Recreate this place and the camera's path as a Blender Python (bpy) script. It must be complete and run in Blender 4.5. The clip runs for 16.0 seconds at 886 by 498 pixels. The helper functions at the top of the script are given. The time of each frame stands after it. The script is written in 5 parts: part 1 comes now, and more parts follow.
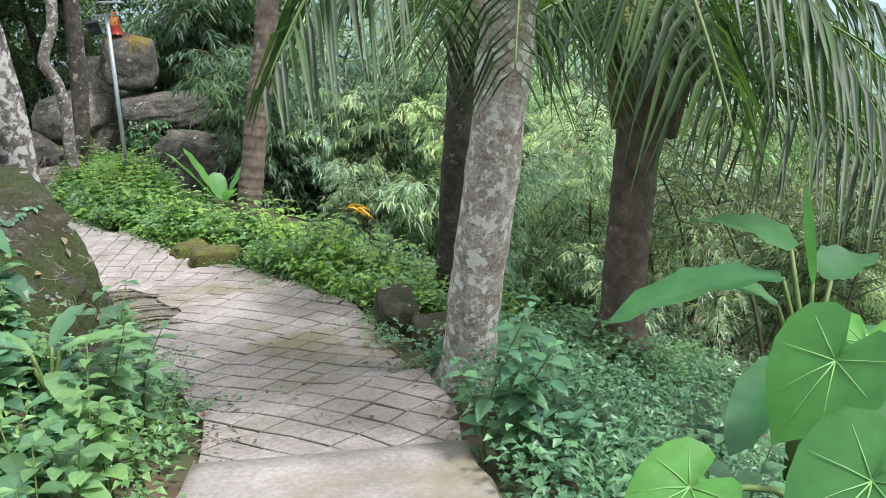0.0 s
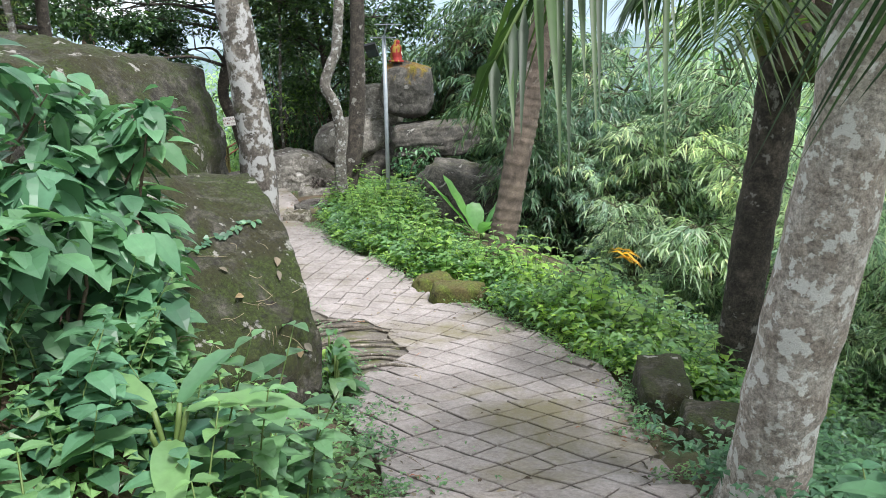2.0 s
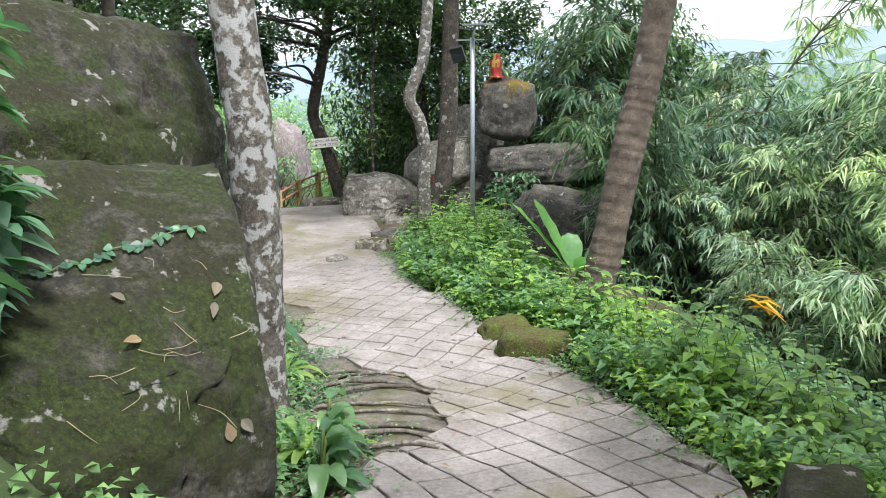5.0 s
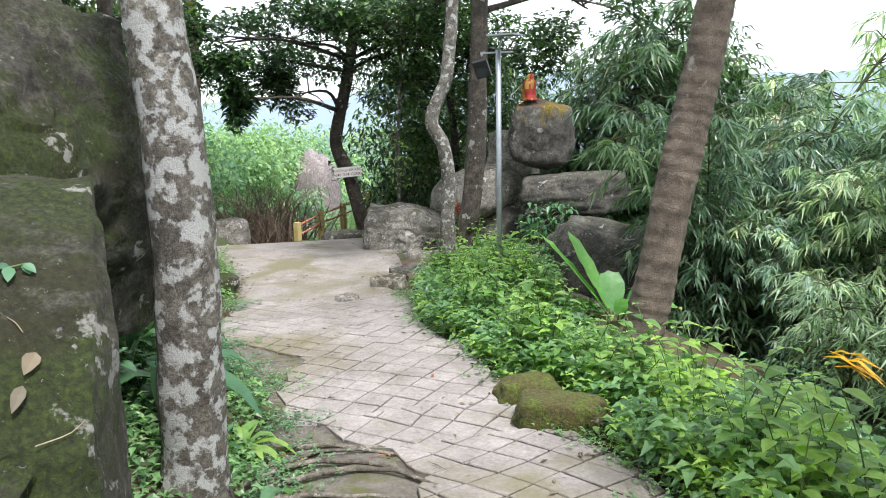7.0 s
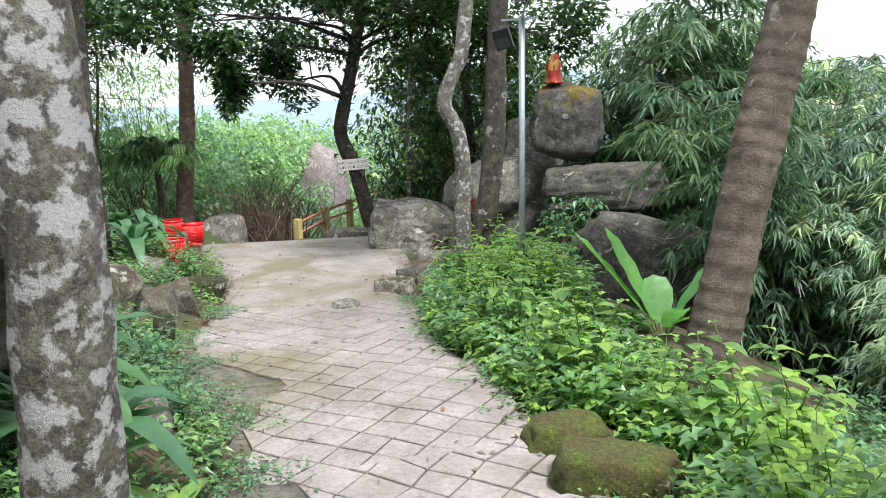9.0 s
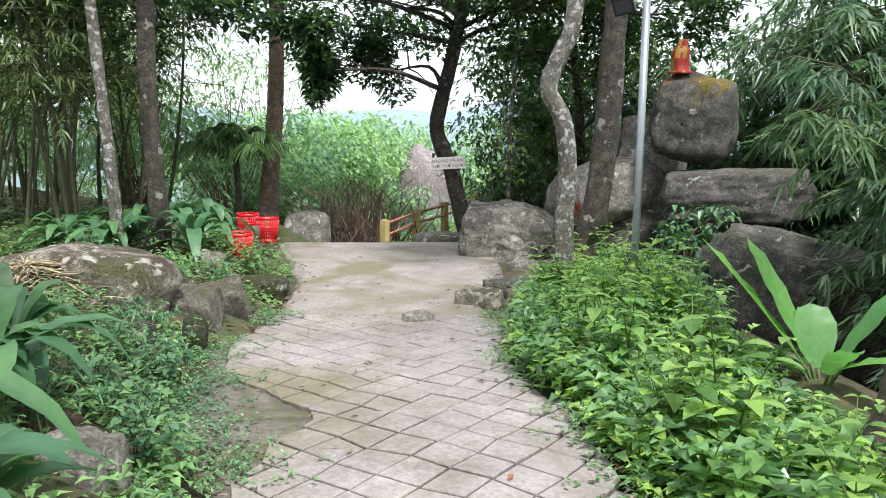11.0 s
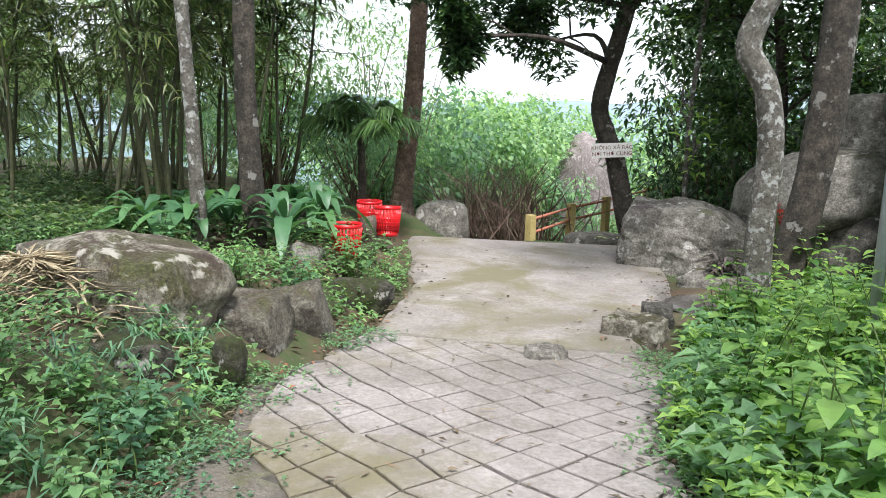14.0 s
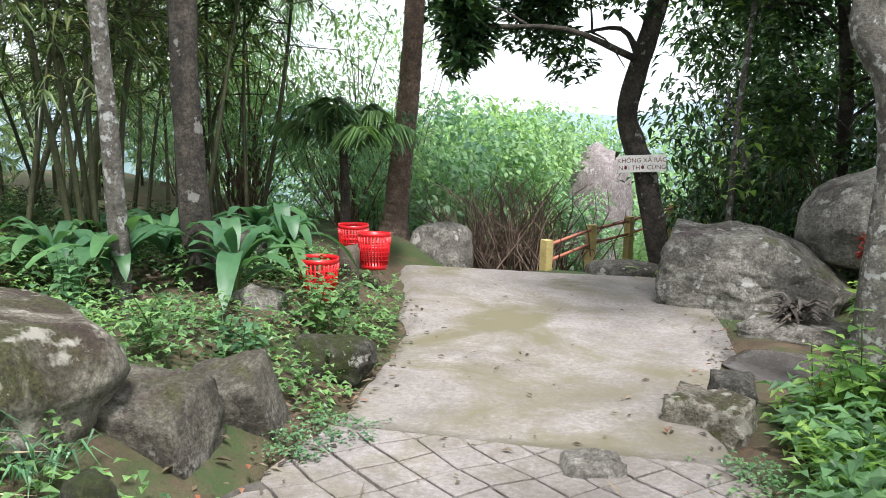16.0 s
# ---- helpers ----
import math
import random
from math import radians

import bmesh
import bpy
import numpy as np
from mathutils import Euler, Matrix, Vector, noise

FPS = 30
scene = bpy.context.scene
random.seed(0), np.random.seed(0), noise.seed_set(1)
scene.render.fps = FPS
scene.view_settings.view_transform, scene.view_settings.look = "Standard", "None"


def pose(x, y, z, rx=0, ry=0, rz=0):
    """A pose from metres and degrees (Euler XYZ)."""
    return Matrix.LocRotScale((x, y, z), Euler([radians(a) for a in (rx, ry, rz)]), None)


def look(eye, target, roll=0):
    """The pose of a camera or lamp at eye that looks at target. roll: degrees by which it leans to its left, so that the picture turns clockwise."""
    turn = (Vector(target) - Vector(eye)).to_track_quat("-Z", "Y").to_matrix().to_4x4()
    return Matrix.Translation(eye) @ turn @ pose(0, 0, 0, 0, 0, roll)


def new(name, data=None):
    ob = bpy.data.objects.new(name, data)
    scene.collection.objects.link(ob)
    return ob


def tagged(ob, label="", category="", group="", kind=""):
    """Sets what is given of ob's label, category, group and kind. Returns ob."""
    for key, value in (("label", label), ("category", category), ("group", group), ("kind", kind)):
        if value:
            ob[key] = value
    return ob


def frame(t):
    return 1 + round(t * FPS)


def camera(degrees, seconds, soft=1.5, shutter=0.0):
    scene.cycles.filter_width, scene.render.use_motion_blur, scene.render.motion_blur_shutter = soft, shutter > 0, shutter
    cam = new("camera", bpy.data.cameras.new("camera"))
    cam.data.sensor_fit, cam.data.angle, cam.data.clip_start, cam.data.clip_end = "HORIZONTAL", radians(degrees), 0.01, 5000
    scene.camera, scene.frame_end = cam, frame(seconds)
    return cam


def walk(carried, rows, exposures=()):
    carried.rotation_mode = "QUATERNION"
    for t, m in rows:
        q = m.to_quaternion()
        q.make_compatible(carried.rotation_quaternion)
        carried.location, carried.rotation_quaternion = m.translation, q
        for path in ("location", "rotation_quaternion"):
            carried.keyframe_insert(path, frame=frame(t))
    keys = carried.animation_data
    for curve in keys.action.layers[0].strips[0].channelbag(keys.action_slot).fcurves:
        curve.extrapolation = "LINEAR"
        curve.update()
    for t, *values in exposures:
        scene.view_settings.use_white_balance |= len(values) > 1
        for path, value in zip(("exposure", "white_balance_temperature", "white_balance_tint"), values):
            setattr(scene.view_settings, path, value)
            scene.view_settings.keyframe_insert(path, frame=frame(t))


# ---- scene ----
from mathutils.bvhtree import BVHTree

cam = camera(58.6, 16.0, 0.9)
METRES, EYE, TILT, LEAN, TURN = 11.5, 1.42, -19.0, 0.0, 0.0
ROWS = [
    (0.0, 0.0, 0.0, 0.0, -0.0, 0.0, 0.0),
    (0.5, 0.006, 0.0274, 0.0009, 6.97, 0.45, -2.14),
    (1.0, 0.0041, 0.0587, 0.0041, 11.91, 1.11, -3.66),
    (1.5, -0.0006, 0.0885, 0.005, 16.15, 1.48, -4.8),
    (2.0, -0.0106, 0.1204, 0.006, 19.01, 2.03, -5.74),
    (2.5, -0.0176, 0.1513, 0.0081, 20.92, 2.68, -6.55),
    (3.0, -0.0157, 0.1837, 0.0035, 22.1, 2.55, -7.0),
    (3.5, -0.0167, 0.2087, 0.0049, 23.1, 2.4, -7.17),
    (4.0, -0.0215, 0.2351, 0.0071, 24.28, 2.22, -7.42),
    (4.5, -0.027, 0.2644, 0.0093, 25.99, 2.81, -7.86),
    (5.0, -0.0351, 0.2922, 0.0125, 27.51, 3.9, -8.37),
    (7.5, -0.0806, 0.4281, 0.0297, 30.84, 5.98, -8.83),
    (8.0, -0.0957, 0.4531, 0.0304, 30.8, 5.83, -8.67),
    (10.5, -0.178, 0.5878, 0.0499, 36.62, 5.58, -11.67),
    (11.0, -0.1893, 0.6174, 0.0494, 39.27, 5.22, -12.76),
    (11.5, -0.199, 0.6403, 0.0579, 41.5, 4.76, -13.52),
    (12.0, -0.2096, 0.6623, 0.063, 43.74, 4.29, -14.12),
    (12.5, -0.225, 0.685, 0.0634, 45.88, 3.72, -14.64),
    (13.0, -0.2378, 0.7074, 0.0716, 48.29, 2.75, -15.4),
    (13.5, -0.2625, 0.7332, 0.0711, 50.27, 2.01, -15.98),
    (14.0, -0.2903, 0.7554, 0.0793, 51.56, 1.43, -16.52),
    (14.5, -0.3216, 0.7794, 0.086, 52.36, 1.5, -16.98),
    (15.0, -0.3574, 0.8072, 0.0902, 52.19, 1.83, -17.13),
    (15.5, -0.3893, 0.8283, 0.0956, 52.2, 2.02, -17.07),
    (16.0, -0.4149, 0.8462, 0.1034, 51.58, 2.24, -16.6),
]
walk(cam, [(t, pose(0, 0, EYE, TILT, LEAN, TURN) @ pose(METRES * x, METRES * y, METRES * z, 90 + pitch, roll, yaw)) for t, x, y, z, yaw, pitch, roll in ROWS])

# ---- sky, sun ----
world = bpy.data.worlds.new("sky")
scene.world = world
world.use_nodes = True
wn = world.node_tree
sky = wn.nodes.new("ShaderNodeTexSky")
sky.sky_type, sky.sun_disc = "NISHITA", False
sky.sun_elevation, sky.sun_rotation = radians(60), radians(118)
sky.air_density, sky.dust_density, sky.ozone_density = 1.0, 5.0, 1.0
cloud = wn.nodes.new("ShaderNodeMix")
cloud.data_type = "RGBA"
cloud.inputs["Factor"].default_value = 0.8
cloud.inputs["B"].default_value = (9.0, 9.6, 10.2, 1)
wn.links.new(sky.outputs["Color"], cloud.inputs["A"])
wn.links.new(cloud.outputs["Result"], wn.nodes["Background"].inputs["Color"])
wn.nodes["Background"].inputs["Strength"].default_value = 0.15
sun = new("sun", bpy.data.lights.new("sun", "SUN"))
sun.data.energy, sun.data.angle, sun.data.color = 4.9, radians(9), (1.0, 0.99, 0.995)
sun.matrix_world = look((0, 0, 30), (-4.6, 2.5, 20.8))


scene.view_settings.exposure = 0.35


# ---- materials ----
def nodes_of(name):
    m = bpy.data.materials.new(name)
    m.use_nodes = True
    return m, m.node_tree, m.node_tree.nodes["Principled BSDF"]


def noise_node(t, scale, detail=4.0, rough=0.6, space="Object", dist=0.0):
    co = t.nodes.new("ShaderNodeTexCoord")
    n = t.nodes.new("ShaderNodeTexNoise")
    n.inputs["Scale"].default_value, n.inputs["Detail"].default_value = scale, detail
    n.inputs["Roughness"].default_value, n.inputs["Distortion"].default_value = rough, dist
    t.links.new(co.outputs[space], n.inputs["Vector"])
    return n


def ramp_node(t, source, stops):
    r = t.nodes.new("ShaderNodeValToRGB")
    e = r.color_ramp.elements
    while len(e) < len(stops):
        e.new(0.5)
    for i, (p, c) in enumerate(stops):
        e[i].position, e[i].color = p, (*c, 1)
    t.links.new(source, r.inputs["Fac"])
    return r


def mix_node(t, fac, a, b, mode="MIX"):
    m = t.nodes.new("ShaderNodeMix")
    m.data_type, m.blend_type = "RGBA", mode
    for key, v in (("Factor", fac), ("A", a), ("B", b)):
        if isinstance(v, (int, float)):
            m.inputs[key].default_value = v
        elif isinstance(v, tuple):
            m.inputs[key].default_value = (*v, 1)
        else:
            t.links.new(v, m.inputs[key])
    return m.outputs["Result"]


def bump_node(t, b, height, strength, distance):
    n = t.nodes.new("ShaderNodeBump")
    n.inputs["Strength"].default_value, n.inputs["Distance"].default_value = strength, distance
    t.links.new(height, n.inputs["Height"])
    t.links.new(n.outputs["Normal"], b.inputs["Normal"])


def grained(name, dark, light, rough=0.85, scale=6.0, fine=60.0, patch=None, patch_scale=1.5, patch_at=(0.5, 0.62), bump=0.5, dist=0.02, up=None, up_at=(0.5, 0.9), metal=0.0, islands=False, dirt=None):
    """Two scales of noise between dark and light; patch: stains of another colour; up: growth on faces that look up."""
    m, t, b = nodes_of(name)
    n1, n2 = noise_node(t, scale, 6, 0.65), noise_node(t, fine, 5, 0.7)
    col = ramp_node(t, n1.outputs["Fac"], [(0.3, dark), (0.72, light)]).outputs["Color"]
    col = mix_node(t, 0.55, col, ramp_node(t, n2.outputs["Fac"], [(0.3, (0.45, 0.45, 0.45)), (0.7, (1.3, 1.3, 1.3))]).outputs["Color"], "MULTIPLY")
    if patch:
        n3 = noise_node(t, patch_scale, 8, 0.7, dist=0.4)
        f = ramp_node(t, n3.outputs["Fac"], [(patch_at[0], (0, 0, 0)), (patch_at[1], (1, 1, 1))])
        col = mix_node(t, f.outputs["Color"], col, patch)
    if dirt:
        n8, n9 = noise_node(t, 0.45, 8, 0.7, dist=0.5), noise_node(t, 22, 8, 0.8)
        f = mix_node(t, 0.45, n8.outputs["Fac"], n9.outputs["Fac"])
        col = mix_node(t, ramp_node(t, f, [(0.5, (0, 0, 0)), (0.62, (0.7, 0.7, 0.7))]).outputs["Color"], col, dirt)
    if up:
        g = t.nodes.new("ShaderNodeNewGeometry")
        s = t.nodes.new("ShaderNodeSeparateXYZ")
        t.links.new(g.outputs["Normal"], s.inputs["Vector"])
        n4 = noise_node(t, 3.0, 8, 0.7)
        a = t.nodes.new("ShaderNodeMath")
        a.operation = "MULTIPLY_ADD"
        t.links.new(n4.outputs["Fac"], a.inputs[0])
        a.inputs[1].default_value = 1.2
        t.links.new(s.outputs["Z"], a.inputs[2])
        f = ramp_node(t, a.outputs["Value"], [(up_at[0], (0, 0, 0)), (up_at[1], (1, 1, 1))])
        col = mix_node(t, f.outputs["Color"], col, up)
    if islands:
        oi = t.nodes.new("ShaderNodeObjectInfo")
        col = mix_node(t, 0.35, col, ramp_node(t, oi.outputs["Random"], [(0, (0.6, 0.6, 0.6)), (1, (1.25, 1.25, 1.22))]).outputs["Color"], "MULTIPLY")
    t.links.new(col, b.inputs["Base Color"])
    b.inputs["Roughness"].default_value, b.inputs["Metallic"].default_value = rough, metal
    bump_node(t, b, mix_node(t, 0.5, n1.outputs["Fac"], n2.outputs["Fac"]), bump, dist)
    return m


def stony(name, dark, light, moss=None, moss_at=(0.62, 0.8), lichen=(0.5, 0.5, 0.47), lichen_at=(0.6, 0.66), stain=(0.05, 0.045, 0.04), rough=0.92, upward=0.35, dist=0.06, spots=6.0):
    """Weathered stone: grain at three scales, dark stains, pale lichen spots and patchy moss."""
    m, t, b = nodes_of(name)
    n1, n2, n3 = noise_node(t, 3.0, 9, 0.68, dist=0.3), noise_node(t, 9, 9, 0.76), noise_node(t, 42, 6, 0.78)
    col = ramp_node(t, n2.outputs["Fac"], [(0.39, dark), (0.61, light)]).outputs["Color"]
    col = mix_node(t, ramp_node(t, n1.outputs["Fac"], [(0.42, (0, 0, 0)), (0.62, (0.85, 0.85, 0.85))]).outputs["Color"], col, stain)
    col = mix_node(t, 0.8, col, ramp_node(t, n3.outputs["Fac"], [(0.36, (0.3, 0.3, 0.3)), (0.64, (1.55, 1.55, 1.55))]).outputs["Color"], "MULTIPLY")
    high = mix_node(t, 0.55, n2.outputs["Fac"], n3.outputs["Fac"])
    if moss:
        g = t.nodes.new("ShaderNodeNewGeometry")
        s = t.nodes.new("ShaderNodeSeparateXYZ")
        t.links.new(g.outputs["Normal"], s.inputs["Vector"])
        a = t.nodes.new("ShaderNodeMath")
        a.operation = "MULTIPLY_ADD"
        t.links.new(s.outputs["Z"], a.inputs[0])
        a.inputs[1].default_value = upward * 0.5
        n5 = noise_node(t, 2.3, 12, 0.72, dist=0.5)
        t.links.new(n5.outputs["Fac"], a.inputs[2])
        n6 = noise_node(t, 38, 6, 0.75)
        f = ramp_node(t, a.outputs["Value"], [(moss_at[0], (0, 0, 0)), (moss_at[1], (1, 1, 1))])
        fur = ramp_node(t, n6.outputs["Fac"], [(0.32, tuple(c * 0.35 for c in moss)), (0.52, moss), (0.72, tuple(min(1, c * 1.9) for c in moss))])
        tone = noise_node(t, 1.7, 7, 0.65, dist=0.8)
        furs = mix_node(t, ramp_node(t, tone.outputs["Fac"], [(0.42, (1, 1, 1)), (0.56, (0, 0, 0))]).outputs["Color"], fur.outputs["Color"], tuple(c * k for c, k in zip(moss, (0.95, 0.62, 1.5))))
        col = mix_node(t, f.outputs["Color"], col, mix_node(t, 0.75, furs, ramp_node(t, n3.outputs["Fac"], [(0.36, (0.35, 0.35, 0.35)), (0.64, (1.5, 1.5, 1.5))]).outputs["Color"], "MULTIPLY"))
        high = mix_node(t, 0.5, high, n6.outputs["Fac"])
    n4 = noise_node(t, spots, 5, 0.62)
    col = mix_node(t, ramp_node(t, n4.outputs["Fac"], [(lichen_at[0], (0, 0, 0)), (lichen_at[1], (0.9, 0.9, 0.9))]).outputs["Color"], col, lichen)
    n7 = noise_node(t, 30, 6, 0.8)
    col = mix_node(t, ramp_node(t, n7.outputs["Fac"], [(0.63, (0, 0, 0)), (0.68, (0.6, 0.6, 0.6))]).outputs["Color"], col, lichen)
    t.links.new(col, b.inputs["Base Color"])
    b.inputs["Roughness"].default_value = rough
    bump_node(t, b, high, 1.0, dist)
    return m


def leafy(name, dark, light, odd=None, thin=0.35, rough=0.33):
    """Leaves: each island its own shade, with light that passes through."""
    m, t, b = nodes_of(name)
    g = t.nodes.new("ShaderNodeNewGeometry")
    stops = [(0.0, dark), (0.9, light)] + ([(0.97, odd)] if odd else [])
    col = ramp_node(t, g.outputs["Random Per Island"], stops).outputs["Color"]
    n = noise_node(t, 14.0, 4, 0.6)
    col = mix_node(t, 0.5, col, ramp_node(t, n.outputs["Fac"], [(0.3, (0.65, 0.65, 0.65)), (0.7, (1.25, 1.25, 1.25))]).outputs["Color"], "MULTIPLY")
    oi = t.nodes.new("ShaderNodeObjectInfo")
    col = mix_node(t, 0.8, col, ramp_node(t, oi.outputs["Random"], [(0.0, (0.62, 0.74, 0.85)), (0.5, (0.95, 0.95, 0.95)), (1.0, (1.22, 1.16, 0.9))]).outputs["Color"], "MULTIPLY")
    wide = noise_node(t, 1.1, 3, 0.5)
    col = mix_node(t, 0.7, col, ramp_node(t, wide.outputs["Fac"], [(0.35, (0.6, 0.72, 0.8)), (0.65, (1.2, 1.18, 1.0))]).outputs["Color"], "MULTIPLY")
    t.links.new(col, b.inputs["Base Color"])
    b.inputs["Roughness"].default_value = rough
    tr = t.nodes.new("ShaderNodeBsdfTranslucent")
    t.links.new(mix_node(t, 1.0, col, (1.5, 1.6, 1.0), "MULTIPLY"), tr.inputs["Color"])
    mx = t.nodes.new("ShaderNodeMixShader")
    mx.inputs[0].default_value = thin
    t.links.new(b.outputs[0], mx.inputs[1])
    t.links.new(tr.outputs[0], mx.inputs[2])
    t.links.new(mx.outputs[0], t.nodes["Material Output"].inputs["Surface"])
    return m


def plain(name, color, rough=0.5, metal=0.0):
    m, t, b = nodes_of(name)
    n = noise_node(t, 20.0, 5, 0.7)
    c = mix_node(t, 0.5, color, ramp_node(t, n.outputs["Fac"], [(0.3, (0.7, 0.7, 0.7)), (0.7, (1.15, 1.15, 1.15))]).outputs["Color"], "MULTIPLY")
    t.links.new(c, b.inputs["Base Color"])
    b.inputs["Roughness"].default_value, b.inputs["Metallic"].default_value = rough, metal
    return m


M_CONC = grained("concrete", (0.20, 0.177, 0.163), (0.365, 0.33, 0.315), 0.92, 1.9, 34, (0.165, 0.148, 0.092), 0.7, (0.48, 0.62), 0.8, 0.015, dirt=(0.15, 0.13, 0.10))
M_SLAB = grained("grooved concrete", (0.20, 0.176, 0.163), (0.375, 0.338, 0.325), 0.92, 2.2, 34, (0.17, 0.15, 0.09), 0.6, (0.5, 0.64), 1.0, 0.025, dirt=(0.14, 0.12, 0.095))
M_JOINT = grained("dirty joint", (0.045, 0.039, 0.032), (0.13, 0.117, 0.098), 0.95, 8, 60)
M_SOIL = grained("soil with litter", (0.05, 0.035, 0.022), (0.15, 0.105, 0.065), 0.95, 4, 40, (0.045, 0.075, 0.022), 1.2, (0.45, 0.6), 0.9, 0.04)
# real moss and lichen, darkened further: shade from leaves overhead is in these colours
M_ROCK = stony("mossy boulder", (0.022, 0.02, 0.015), (0.15, 0.14, 0.112), (0.034, 0.05, 0.006), (0.45, 0.54), (0.36, 0.35, 0.32), (0.62, 0.66), (0.03, 0.027, 0.018), 0.92, 0.12)
M_ROCKL = stony("pale topped boulder", (0.16, 0.145, 0.11), (0.44, 0.40, 0.33), (0.075, 0.078, 0.025), (0.58, 0.68), (0.5, 0.47, 0.41), (0.55, 0.63), (0.10, 0.09, 0.065))
M_ROCKG = stony("grey granite boulder", (0.17, 0.158, 0.135), (0.43, 0.405, 0.36), (0.10, 0.10, 0.05), (0.64, 0.75), (0.5, 0.48, 0.45), (0.60, 0.65), (0.11, 0.10, 0.085))
M_ROCKD = stony("dark grey-brown boulder", (0.05, 0.048, 0.042), (0.19, 0.175, 0.15), (0.06, 0.068, 0.02), (0.66, 0.82), (0.36, 0.35, 0.32), (0.62, 0.67), (0.035, 0.033, 0.03))
M_ROCKY = stony("dark boulder with yellow moss", (0.05, 0.048, 0.042), (0.17, 0.16, 0.14), (0.17, 0.135, 0.015), (0.62, 0.7), (0.30, 0.29, 0.27), (0.62, 0.67), (0.035, 0.033, 0.03), 0.92, 0.5)
M_ROCKB = stony("brown damp stone", (0.085, 0.075, 0.058), (0.26, 0.235, 0.19), (0.085, 0.088, 0.03), (0.6, 0.72), (0.36, 0.34, 0.30), (0.62, 0.68), (0.06, 0.052, 0.042))
M_ROCKP = stony("pinkish granite", (0.21, 0.178, 0.178), (0.40, 0.345, 0.345), None, (0.6, 0.7), (0.45, 0.41, 0.41), (0.60, 0.66), (0.19, 0.155, 0.15))
M_BARKR = stony("red-brown ringed palm bark", (0.16, 0.105, 0.08), (0.36, 0.265, 0.215), (0.12, 0.11, 0.08), (0.66, 0.74), (0.40, 0.36, 0.33), (0.62, 0.68), (0.15, 0.10, 0.08), 0.9, 0.0, 0.03, 10.0)
M_ROOT = stony("grey trodden root", (0.10, 0.088, 0.07), (0.28, 0.25, 0.21), (0.09, 0.09, 0.03), (0.6, 0.7), (0.36, 0.34, 0.3), (0.62, 0.67), (0.09, 0.075, 0.06), 0.93, 0.0, 0.02, 14.0)
M_PALM = leafy("feathery palm leaves", (0.04, 0.085, 0.035), (0.13, 0.23, 0.09), None, 0.35, 0.4)
M_STRAW = grained("dry straw", (0.25, 0.20, 0.12), (0.5, 0.42, 0.28), 0.9, 8, 60)
M_VEIN = plain("pale leaf vein", (0.15, 0.32, 0.10), 0.5)
M_MOSS = stony("moss", (0.07, 0.06, 0.03), (0.2, 0.17, 0.1), (0.105, 0.135, 0.018), (0.3, 0.5), (0.3, 0.28, 0.2), (0.66, 0.7), (0.06, 0.06, 0.03))
M_BARKW = stony("pale lichened palm bark", (0.24, 0.205, 0.175), (0.52, 0.48, 0.44), (0.13, 0.12, 0.075), (0.62, 0.70), (0.66, 0.66, 0.64), (0.54, 0.58), (0.32, 0.27, 0.23), 0.9, 0.0, 0.03, 12.0)
M_BARKL = stony("bark with white lichen", (0.06, 0.052, 0.042), (0.22, 0.20, 0.17), (0.06, 0.066, 0.025), (0.58, 0.64), (0.44, 0.44, 0.43), (0.49, 0.56), (0.08, 0.068, 0.055), 0.92, 0.0, 0.03, 11.0)
M_BARKP = grained("palm bark", (0.05, 0.038, 0.03), (0.20, 0.155, 0.12), 0.9, 7, 60, (0.30, 0.28, 0.25), 5, (0.6, 0.68), 1.0, 0.03)
M_BARKD = stony("dark bark", (0.025, 0.021, 0.017), (0.12, 0.10, 0.08), (0.04, 0.042, 0.018), (0.64, 0.72), (0.26, 0.25, 0.23), (0.61, 0.65), (0.03, 0.026, 0.02), 0.93, 0.0, 0.05)
M_BARKG = stony("grey bark", (0.07, 0.063, 0.052), (0.22, 0.205, 0.18), (0.07, 0.07, 0.04), (0.64, 0.72), (0.38, 0.385, 0.37), (0.54, 0.60), (0.08, 0.07, 0.058), 0.92, 0.0, 0.03, 12.0)
M_CULM = grained("bamboo culm", (0.028, 0.034, 0.014), (0.10, 0.10, 0.046), 0.6, 5, 40, bump=0.2)
M_STEM = plain("green stem", (0.09, 0.14, 0.035), 0.6)
M_SHEATH = grained("olive leaf base", (0.075, 0.085, 0.025), (0.20, 0.22, 0.07), 0.7, 5, 50, (0.10, 0.065, 0.04), 3, (0.5, 0.62), 0.5, 0.015)
M_TWIG = grained("dry twig", (0.09, 0.06, 0.045), (0.24, 0.17, 0.13), 0.95, 8, 60)
M_HERB = leafy("herb leaves", (0.065, 0.14, 0.07), (0.21, 0.37, 0.18), None, 0.4)
M_HERBB = leafy("bright herb leaves", (0.085, 0.185, 0.055), (0.42, 0.60, 0.17), None, 0.48)
M_BUSH = leafy("dark bush leaves", (0.05, 0.12, 0.07), (0.13, 0.28, 0.15), None, 0.3, 0.42)
M_BAMB = leafy("bamboo leaves", (0.13, 0.22, 0.15), (0.54, 0.66, 0.50), (0.72, 0.72, 0.58), 0.5, 0.36)
M_BAMBG = leafy("blue-green bamboo leaves", (0.045, 0.095, 0.06), (0.17, 0.28, 0.18), (0.36, 0.42, 0.32), 0.4, 0.33)
# darker copy of the bamboo leaves: the thicket's shade is put into the colour
M_BAMBD = leafy("bamboo leaves darkened for shade", (0.045, 0.085, 0.035), (0.16, 0.22, 0.08), (0.32, 0.31, 0.16), 0.45, 0.4)
